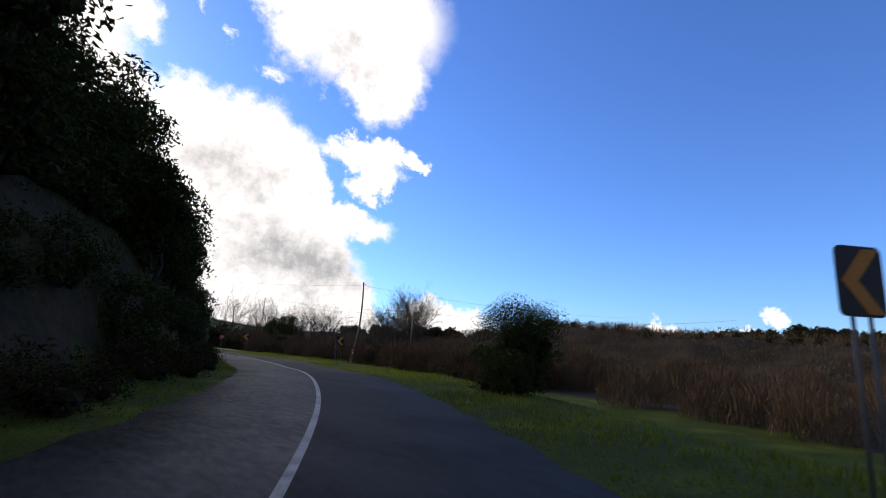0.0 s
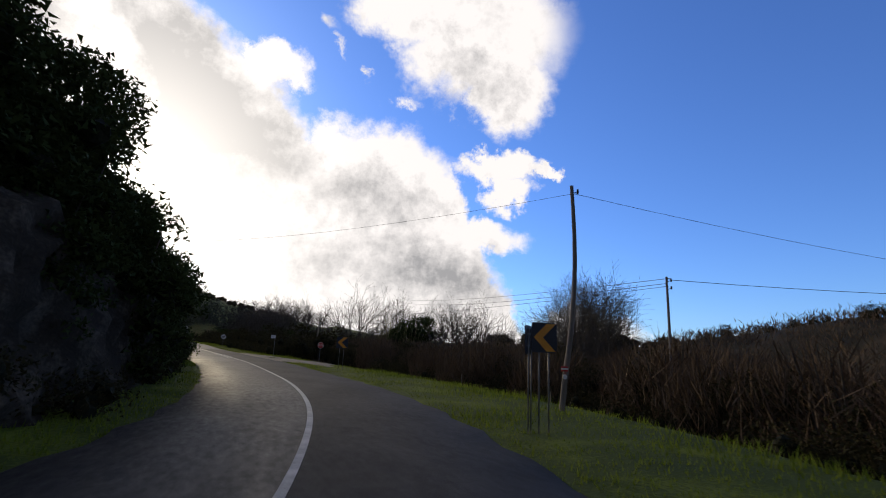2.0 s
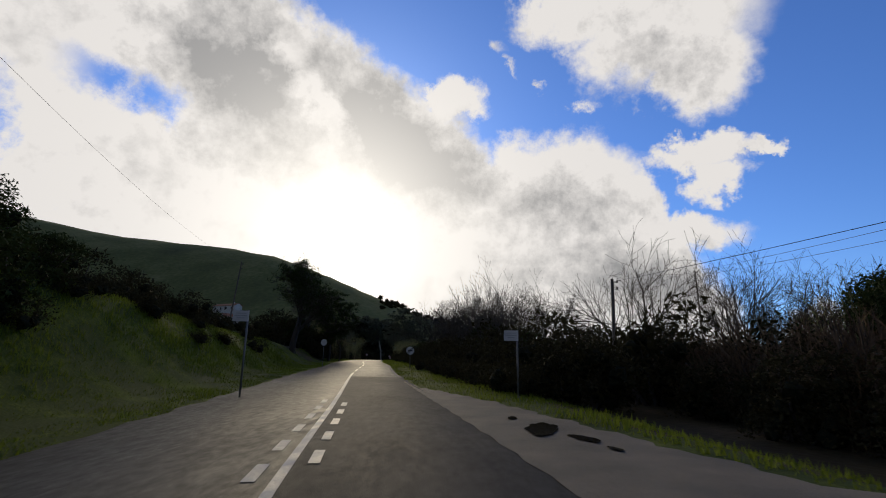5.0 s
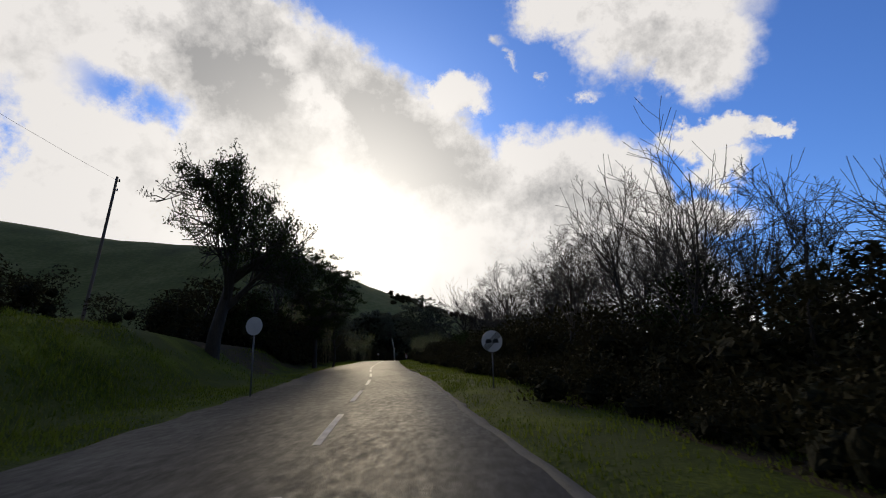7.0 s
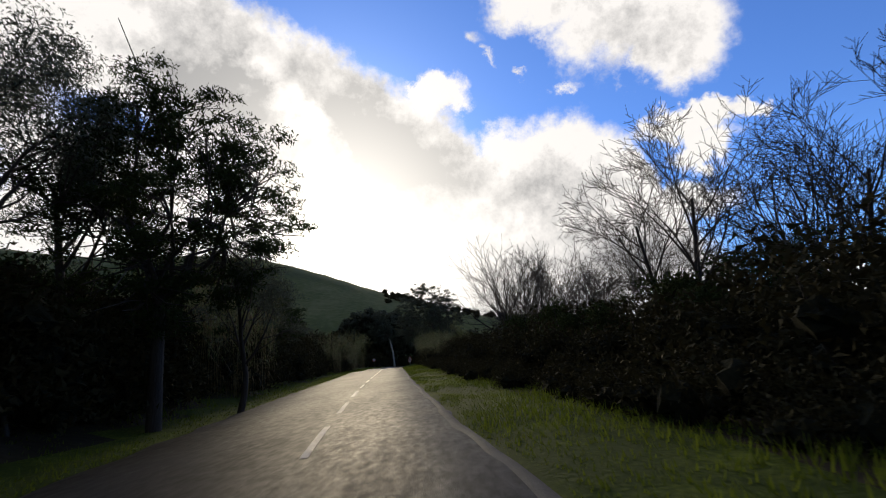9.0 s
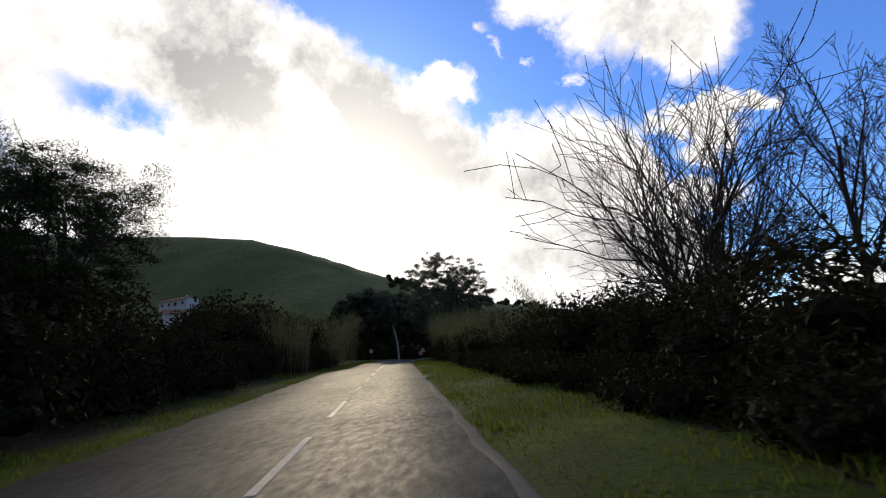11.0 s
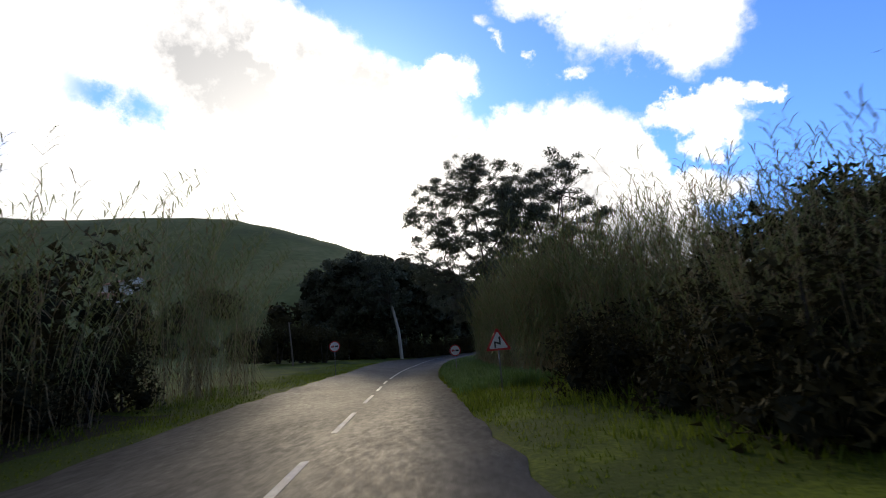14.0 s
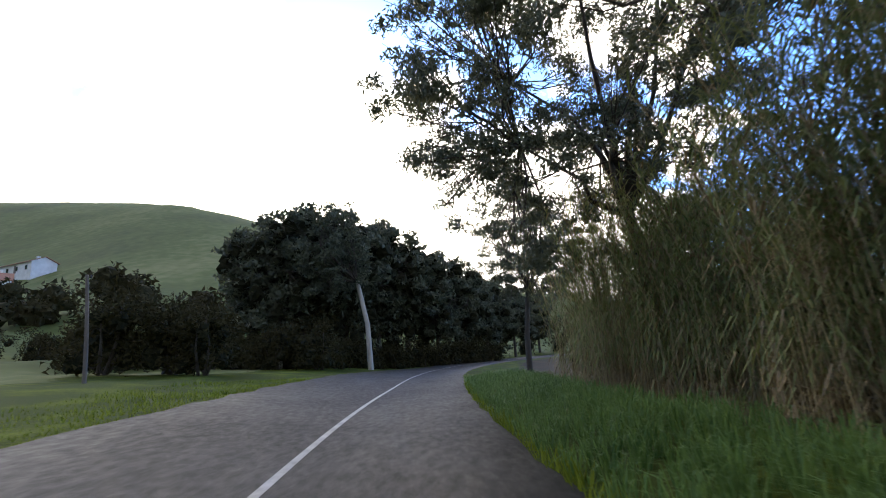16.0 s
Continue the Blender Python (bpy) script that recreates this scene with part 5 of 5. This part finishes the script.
def slab(pts, y, depth, bevel=0.0):
    """A flat plate from an outline in x and z, facing -y."""
    bm = bmesh.new()
    f = bm.faces.new([bm.verts.new((x, y, z)) for x, z in pts])
    r = bmesh.ops.extrude_face_region(bm, geom=[f])
    for v in r["geom"]:
        if isinstance(v, bmesh.types.BMVert):
            v.co.y += depth
    bmesh.ops.recalc_face_normals(bm, faces=bm.faces)
    if bevel:
        bmesh.ops.bevel(bm, geom=bm.edges[:], offset=bevel, segments=1, affect="EDGES")
    return bm


def rounded(w, h, r, n=5):
    out = []
    for cx, cz, a0 in ((w / 2 - r, h / 2 - r, 0), (-w / 2 + r, h / 2 - r, 90), (-w / 2 + r, -h / 2 + r, 180), (w / 2 - r, -h / 2 + r, 270)):
        out += [(cx + r * math.cos(radians(a0 + 90 * k / n)), cz + r * math.sin(radians(a0 + 90 * k / n))) for k in range(n + 1)]
    return out


def ring(ro, ri, y, depth, n=40):
    bm = bmesh.new()
    vs = [[bm.verts.new((r * math.cos(2 * math.pi * k / n), yy, r * math.sin(2 * math.pi * k / n))) for k in range(n)] for r, yy in ((ro, y + depth), (ro, y), (ri, y), (ri, y + depth))]
    for a in range(4):
        for k in range(n):
            bm.faces.new((vs[a][k], vs[a][(k + 1) % n], vs[(a + 1) % 4][(k + 1) % n], vs[(a + 1) % 4][k]))
    bmesh.ops.recalc_face_normals(bm, faces=bm.faces)
    return bm


def moved(bm, z, x=0.0):
    bmesh.ops.translate(bm, verts=bm.verts, vec=(x, 0, z))
    return bm


def post_parts(ob, x, top, r=0.025, y=0.03):
    part("post", tube(bmesh.new(), (x, y, -0.3), (x, y, top), r, sides=12), STEEL, ob, "thin grey steel post", True)


def stand(name, x, y, turn, label, category, group=""):
    ob = tagged(new(name), label, category, group)
    ob.matrix_basis = pose(x, y, z_at(x, y), 0, 0, turn)
    return ob


def chevron_sign(x, y, zc, turn, size=0.62, tall=0.62, flip=1):
    ob = stand("chevron_sign", x, y, turn, "black board with an orange chevron on two thin steel posts", "road sign", "chevron signs")
    c = zc - z_at(x, y)
    w, h = size, tall
    b = part("board", moved(slab(rounded(w, h, 0.06), 0.0, 0.012), c), BLACK_SHEET, ob, "black sheet board with rounded corners")
    t = 0.36 * w
    pts = [(-0.42 * w, 0), (0.08 * w, 0.46 * h), (0.08 * w + t, 0.46 * h), (-0.42 * w + t, 0), (0.08 * w + t, -0.46 * h), (0.08 * w, -0.46 * h)]
    part("chevron", moved(slab([(flip * p, q) for p, q in (pts if flip > 0 else pts[::-1])], -0.005, 0.004), c), ORANGE_SHEET, b, "orange chevron")
    for sx in (-0.19, 0.19):
        post_parts(ob, sx * w, c + h * 0.4, 0.016)
    for dz in (-0.2, 0.2):
        part("bracket", box(bmesh.new(), 0, 0.022, c + dz * h, w * 0.85, 0.02, 0.03), STEEL, ob)
    return ob


def car_shape(x, z, s):
    """The outline of a small car seen from the front, as on signs."""
    pts = [(-0.5, -0.28), (-0.5, 0.06), (-0.42, 0.12), (-0.32, 0.36), (0.32, 0.36), (0.42, 0.12), (0.5, 0.06), (0.5, -0.28)]
    return [(x + p * s, z + q * s) for p, q in pts]


def round_sign(x, y, zc, turn, kind, d=0.7):
    labels = {"end": "white round end-of-overtaking-ban sign with black diagonal stripes", "ban": "white round no-overtaking sign with a red rim", "back": "pale plain back of a round road sign"}
    ob = stand("round_sign", x, y, turn, labels[kind] + " on a post", "road sign", "round signs")
    c = zc - z_at(x, y)
    r = d / 2
    plate = part("plate", moved(disc(bmesh.new(), r, 0.0, 0.012), c), WHITE_SHEET, ob)
    if kind == "ban":
        part("rim", moved(ring(r, r * 0.83, -0.012, 0.005), c), RED_SHEET, plate, "red rim")
        for sx, mt in ((-0.36, RED_SHEET), (0.36, BLACK_INK)):
            part("car_symbol", moved(slab(car_shape(sx * r, 0, 0.58 * r), -0.011, 0.004), c), mt, plate, "red car symbol" if sx < 0 else "black car symbol")
            part("windscreen_symbol", moved(slab([(sx * r - 0.15 * r, 0.08 * r), (sx * r - 0.11 * r, 0.17 * r), (sx * r + 0.11 * r, 0.17 * r), (sx * r + 0.15 * r, 0.08 * r)], -0.013, 0.002), c), WHITE_SHEET, plate)
    if kind == "end":
        for sx in (-0.34, 0.34):
            part("car_symbol", moved(slab(car_shape(sx * r, 0, 0.56 * r), -0.010, 0.004), c), BLACK_INK, plate, "dark car symbol")
        for k in range(-2, 3):
            o = k * 0.085 * r
            L = math.sqrt(max(r * r * 0.94 - (o * 1.4) ** 2, 0)) * 0.707
            s = 0.022 * r
            part("stripe", moved(slab([(-L + o - s, -L - o + s), (L + o - s, L - o + s), (L + o + s, L - o - s), (-L + o + s, -L - o - s)], -0.013, 0.003), c), BLACK_INK, plate)
    post_parts(ob, 0, c + r * 0.5)
    part("clamp", box(bmesh.new(), 0, 0.02, c, 0.12, 0.03, 0.04, bevel=0.004), STEEL, ob)
    return ob


def triangle_sign(x, y, zc, turn):
    ob = stand("warning_triangle", x, y, turn, "white warning triangle with a red rim and a double-bend symbol", "road sign")
    c = zc - z_at(x, y)

    def tri(s, cut):
        a = [(0, s), (-0.866 * s, -0.5 * s), (0.866 * s, -0.5 * s)]
        out = []
        for i in range(3):
            p, q, n = a[i - 1], a[i], a[(i + 1) % 3]
            for o in (p, n):
                d = math.hypot(o[0] - q[0], o[1] - q[1])
                out.append((q[0] + (o[0] - q[0]) * cut / d, q[1] + (o[1] - q[1]) * cut / d))
        return out
    s = 0.47
    plate = part("plate", moved(slab(tri(s, 0.05), 0.0, 0.012), c - 0.1), RED_SHEET, ob, "red rim")
    face = part("face", moved(slab(tri(s * 0.74, 0.035), -0.005, 0.004), c - 0.1), WHITE_SHEET, plate, "white field")
    path = [(-0.10, -0.14), (-0.10, 0.02), (0.06, -0.04), (0.06, 0.13)]
    for a, b in zip(path, path[1:]):
        dx, dz = b[0] - a[0], b[1] - a[1]
        l = math.hypot(dx, dz)
        nx, nz_ = -dz / l * 0.024, dx / l * 0.024
        ex, ez = dx / l * 0.022, dz / l * 0.022
        part("bend_symbol", moved(slab([(a[0] - ex + nx, a[1] - ez + nz_), (b[0] + ex + nx, b[1] + ez + nz_), (b[0] + ex - nx, b[1] + ez - nz_), (a[0] - ex - nx, a[1] - ez - nz_)], -0.010, 0.004), c - 0.1), BLACK_INK, face)
    part("arrow_symbol", moved(slab([(0.0, 0.12), (0.06, 0.19), (0.12, 0.12)], -0.010, 0.004), c - 0.1), BLACK_INK, face)
    post_parts(ob, 0, c + 0.15)
    return ob


def stop_sign(x, y, zc, turn):
    ob = stand("stop_sign", x, y, turn, "dark red octagonal stop sign with white rim on a post", "road sign")
    c = zc - z_at(x, y)
    def octo(r):
        return [(r * math.cos(radians(22.5 + 45 * k)), r * math.sin(radians(22.5 + 45 * k))) for k in range(8)]
    plate = part("plate", moved(slab(octo(0.28), 0, 0.012), c), WHITE_SHEET, ob, "white rim")
    face = part("face", moved(slab(octo(0.258), -0.005, 0.004), c), RED_SHEET, plate, "red field")
    cu = bpy.data.curves.new("stop_word", "FONT")
    cu.body, cu.size, cu.extrude, cu.align_x, cu.align_y = "STOP", 0.2, 0.002, "CENTER", "CENTER"
    word = new("stop_word", cu)
    word.data.materials.append(WHITE_SHEET)
    word.parent = face
    word.matrix_basis = pose(0, -0.009, c, 90)
    tagged(word, "white capital letters")
    post_parts(ob, 0, c + 0.2)
    part("clamp", box(bmesh.new(), 0, 0.02, c, 0.12, 0.03, 0.04, bevel=0.004), STEEL, ob)
    return ob


def bus_stop(x, y, top, turn):
    ob = stand("bus_stop_sign", x, y, turn, "small white bus-stop plate on a slim pale post", "road sign", "bus stops")
    c = top - z_at(x, y)
    plate = part("plate", moved(slab(rounded(0.46, 0.32, 0.02), 0.0, 0.014), c - 0.14, -0.12), WHITE_SHEET, ob)
    for k, w in enumerate((0.30, 0.36, 0.22)):
        part("text_bar", moved(slab([(-w / 2, -0.012), (w / 2, -0.012), (w / 2, 0.012), (-w / 2, 0.012)], -0.006, 0.004), c - 0.06 - 0.07 * k, -0.12), GREY_BACK, plate, "faded grey lettering bar")
    part("post", tube(bmesh.new(), (0.08, 0.03, -0.3), (0.08, 0.03, c + 0.03), 0.03, sides=12), STEEL, ob, "slim pale post", True)
    part("cap", tube(bmesh.new(), (0.08, 0.03, c + 0.03), (0.08, 0.03, c + 0.05), 0.034, 0.02, 12), STEEL, ob)
    return ob


def wood_pole(base, top, r=0.11, plates=False, insulators=2, bow=0.04):
    ob = tagged(new("utility_pole"), "weathered wooden utility pole beside the road verge", "utility pole", "utility poles")
    x, y = base
    z = z_at(x, y)
    ob.matrix_basis = pose(x, y, z)
    t = np.array(top) - np.array((x, y, z))
    pts = [np.array((0, 0, -0.5)), *[t * u + np.array((bow * math.sin(math.pi * u), 0, 0)) for u in np.linspace(0.12, 0.88, 7)], t]
    v, f = limb(pts, np.linspace(r, r * 0.7, 9), 12)
    part("shaft", mesh_from("shaft", v, f + [tuple(range(96, 108))], [POLE_WOOD], smooth=False), None, ob)
    for k in range(insulators):
        q = t * (1 - 0.035 - 0.06 * k)
        bm = tube(bmesh.new(), q + np.array((0.05, -0.03, 0)), q + np.array((0.22, -0.06, 0.03)), 0.012, sides=8)
        tube(bm, q + np.array((0.22, -0.06, 0.0)), q + np.array((0.22, -0.06, 0.14)), 0.045, 0.03, 10)
        part("insulator", bm, WIRE, ob, "dark insulator on a bracket", True)
    if plates:
        q = t * 0.15
        part("warning_plate", box(bmesh.new(), q[0] - 0.01, q[1] - 0.13, q[2] + 0.08, 0.24, 0.01, 0.14), RED_SHEET, ob, "red and white plate")
        part("white_band", box(bmesh.new(), q[0] - 0.01, q[1] - 0.14, q[2] + 0.08, 0.24, 0.008, 0.04), WHITE_SHEET, ob)
        part("number_disc", moved(disc(bmesh.new(), 0.07, q[1] - 0.13, 0.01, 24, q[0]), q[2] - 0.14), WHITE_SHEET, ob, "small white disc")
    return ob


def wire(a, b, sag, r=0.014):
    a, b = Vector(a), Vector(b)
    pts = [a.lerp(b, k / 16) - Vector((0, 0, 4 * sag * (k / 16) * (1 - k / 16))) for k in range(17)]
    v, f = limb([tuple(p) for p in pts], [r] * 17, 5)
    tagged(new("overhead_wire", mesh_from("overhead_wire", v, f, [WIRE], smooth=True)), "thin dark overhead wire strung between wooden poles", "wire", "overhead wires")


def fence_stake(x, y, tall, lean):
    ob = stand("fence_stake", x, y, 0, "thin pale weathered wooden stake at the foot of the verge", "stake", "fence stakes")
    part("shaft", tube(bmesh.new(), (0, 0, -0.2), (lean, 0.02, tall), 0.022, 0.017, 7), POLE_WOOD, ob, "", True)
    part("tip", tube(bmesh.new(), (lean, 0.02, tall), (lean * 1.05, 0.021, tall + 0.05), 0.017, 0.004, 7), POLE_WOOD, ob, "cut pointed tip", True)


for x, y, tall, lean in ((13.2, -26.6, 0.75, 0.03), (14.3, -26.0, 0.7, -0.04), (15.9, -26.6, 0.85, 0.02), (17.6, -27.4, 0.8, 0.05), (19.4, -28.0, 0.9, -0.03), (10.4, -21.4, 0.7, 0.04), (11.9, -18.2, 0.9, -0.05), (9.6, -14.6, 0.8, 0.02)):
    fence_stake(x, y, tall, lean)
chevron_sign(-9.35, -62.75, 2.25, -33, 0.42, 0.57)
chevron_sign(3.78, -30.3, 1.64, -5, 0.58, 0.60)
chevron_sign(3.50, -30.14, 1.58, -138, 0.54, 0.58)
chevron_sign(4.84, -6.2, 1.62, -3, 0.74, 0.74)
stop_sign(5.3, 4.65, 1.42, 12)
bus_stop(2.3, 15.35, 2.26, 8)
bus_stop(-5.95, 14.6, 2.70, 8)
round_sign(-2.8, 43.72, 2.2, 7, "end")
round_sign(-10.2, 42.4, 2.78, -10, "back", 0.56)
triangle_sign(-15.45, 145.95, 2.74, 8)
round_sign(-16.88, 161.92, 2.28, 6, "ban")
round_sign(-24.8, 163.1, 3.17, 12, "ban")
wood_pole((6.65, -27.0), (7.8, -26.2, 6.9), 0.085, True, 1, 0.30)
wood_pole((15.6, -22.9), (16.7, -22.0, 5.25), 0.075)
wood_pole((7.6, 22.0), (7.9, 22.1, 5.15), 0.10)
wood_pole((-12.3, 9.5), (-12.05, 9.4, 9.9), 0.10)
wood_pole((-22.9, 51.6), (-22.1, 51.8, 11.7), 0.09)
wood_pole((-34.2, 182.6), (-34.6, 182.7, 6.4), 0.09, False, 1)
wood_pole((27.0, 50.5), (27.0, 50.5, 11.0), 0.10)
P1, P2, P3, P4, P5 = (7.8, -26.3, 6.6), (16.7, -22.1, 5.1), (7.9, 22.0, 5.0), (-12.05, 9.3, 9.7), (27.0, 50.4, 10.8)
wire(P1, P4, 0.9, 0.006)
wire(P4, (-22.1, 51.7, 11.5), 0.9, 0.006)
wire(P1, (60, -29, 7.8), 0.9, 0.008)
wire((16.9, -22.1, 5.2), (26.8, 50.4, 11.0), 0.6)
wire((16.5, -22.1, 4.9), (26.8, 50.4, 10.5), 0.8)
wire((16.7, -22.1, 5.1), (62, -38, 7.5), 0.9)
wire((16.7, -22.1, 4.8), P3, 0.5, 0.010)


# ---- side track, puddle and edges ----
def make_lay_by():
    """Sandy lay-by beside the asphalt, with a farm track leaving it to the right."""
    pts, faces, n, c = [], [], 70, 11
    for a in range(n + 1):
        y = -4.0 + 27.5 * a / n
        i = sample_at(y)
        near, far = float(lay_by_lat(y, True)), float(lay_by_lat(y, False)) + 0.10 * math.sin(a * 1.3) + 0.07 * math.sin(a * 3.1)
        near += 0.07 * math.sin(a * 2.3) if y < 3 else 0.03 * math.sin(a * 1.9)
        for b in range(c):
            d = near - 0.05 + (far - near) * b / (c - 1)
            p = LINE[i] + RIGHT[i] * d + TAN[i] * (y - LINE[i, 1])
            edge = 0.07 if b == c - 1 or (b == 0 and y < 2.5) else 0.0
            pts.append((p[0], p[1], max(z_at(p[0], p[1]), LZ[i] - 0.045 if b < 4 else -9) + 0.035 - edge))
    for a in range(n):
        for b in range(c - 1):
            k = a * c + b
            faces.append((k, k + 1, k + c + 1, k + c))
    tagged(new("lay_by", mesh_from("lay_by", pts, faces, [SAND], smooth=True)), "damp sandy gravel lay-by with a track joining the road", "lay-by", kind="structure")


def puddle(x, y, a, b, turn, lift=0.05, where="in the lay-by"):
    z = z_at(x, y) + lift
    rng = np.random.default_rng(int(abs(x * 10)))
    n = 22
    v = [(0, 0, 0)] + [(a * math.cos(6.283 * k / n) * (0.8 + 0.35 * rng.random()), b * math.sin(6.283 * k / n) * (0.8 + 0.35 * rng.random()), 0) for k in range(n)]
    ob = new("puddle", mesh_from("puddle", v, [(0, 1 + k, 1 + (k + 1) % n) for k in range(n)], [WATER]))
    ob.matrix_basis = pose(x, y, z, 0, 0, turn)
    tagged(ob, "shallow brown rain puddle lying " + where, "puddle", "puddles")


make_lay_by()
puddle(1.85, 9.2, 0.30, 0.85, -12)
puddle(2.3, 8.2, 0.16, 0.4, 20)
puddle(1.5, 10.6, 0.10, 0.3, -8)
puddle(2.5, 7.3, 0.08, 0.2, 12)
for x, y, a, b in ((-6.74, 58.6, 0.10, 0.7), (-6.2, 54.1, 0.05, 0.3), (-5.5, 48.9, 0.045, 0.25), (-6.5, 56.6, 0.04, 0.2)):
    puddle(x, y, a, b, 6, 0.105, "along the broken asphalt edge")
lo, hi = sample_at(27), sample_at(104)
jag2 = 0.05 * np.sin(S * 0.9) + 0.05 * np.sin(S * 2.7)
edge = strip("road_edge", [W_RIGHT - 0.16 + jag2 * 0.8, W_RIGHT - 0.10 + jag2 * 0.8, W_RIGHT + 0.02 + jag2 * 0.3, W_RIGHT + 0.06 + jag2 * 0.3], [-0.02, -0.004, -0.008, -0.08], PALE_EDGE, lo, hi)
tagged(edge, "pale worn gravel strip along the asphalt edge", "road edge", kind="structure")


# ---- houses on the lower slope ----
def house(x, y, w, d, h, turn, roof_h, wins=3):
    ob = tagged(new("farmhouse"), "low white plastered farmhouse with a clay tile roof on the slope", "house", "farmhouses")
    ob.matrix_basis = pose(x, y, z_at(x, y) - 0.6, 0, 0, turn)
    part("wall", box(bmesh.new(), 0, 0, h / 2 - 1.2, w, d, h + 2.4), PLASTER, ob)
    for sy in (-1, 1):
        bm = bmesh.new()
        a = [(-w / 2 - 0.4, sy * (d / 2 + 0.45), h - 0.15), (w / 2 + 0.4, sy * (d / 2 + 0.45), h - 0.15), (w / 2 + 0.4, 0, h + roof_h), (-w / 2 - 0.4, 0, h + roof_h)]
        lo_v = [bm.verts.new(p) for p in a]
        hi_v = [bm.verts.new((p[0], p[1], p[2] + 0.18)) for p in a]
        bm.faces.new(lo_v)
        bm.faces.new(hi_v)
        for k in range(4):
            bm.faces.new((lo_v[k], lo_v[(k + 1) % 4], hi_v[(k + 1) % 4], hi_v[k]))
        bmesh.ops.recalc_face_normals(bm, faces=bm.faces)
        part("roof", bm, TILE, ob, "clay tile roof slope")
    for sx in (-1, 1):
        bm = bmesh.new()
        bm.faces.new([bm.verts.new(p) for p in ((sx * (w / 2 - 0.02), -d / 2, h), (sx * (w / 2 - 0.02), d / 2, h), (sx * (w / 2 - 0.02), 0, h + roof_h))])
        r = bmesh.ops.extrude_face_region(bm, geom=bm.faces[:])
        for v in r["geom"]:
            if isinstance(v, bmesh.types.BMVert):
                v.co.x -= sx * 0.2
        bmesh.ops.recalc_face_normals(bm, faces=bm.faces)
        part("gable", bm, PLASTER, ob)
    for k in range(wins):
        wx = -w / 2 + w * (k + 0.5) / wins
        win = part("window", box(bmesh.new(), wx, -d / 2 - 0.02, h * 0.55, 1.1, 0.08, 1.3), STONE, ob, "grey window frame")
        part("pane", box(bmesh.new(), wx, -d / 2 - 0.05, h * 0.55, 0.9, 0.06, 1.1), GLASS_DARK, win, "dark glass pane")
    part("door", box(bmesh.new(), w * 0.08, -d / 2 - 0.03, 1.05 + 0.6, 1.0, 0.08, 2.1), POLE_WOOD, ob, "brown wooden door")
    part("chimney", box(bmesh.new(), w * 0.25, d * 0.1, h + roof_h + 0.2, 0.7, 0.7, 1.4), PLASTER, ob)
    return ob


house(-131, 294, 18, 6, 3.2, -25, 1.4, 4)
house(-118, 269, 8, 7, 4.4, 40, 2.0, 2)


def trough(x, y):
    ob = stand("stone_trough", x, y, 10, "low grey stone trough in the field", "trough")
    part("basin", box(bmesh.new(), 0, 0, 0.35, 1.8, 0.8, 0.7, bevel=0.05), STONE, ob)
    part("water", box(bmesh.new(), 0, 0, 0.705, 1.5, 0.5, 0.012), WATER, ob)


trough(-34.6, 207.5)
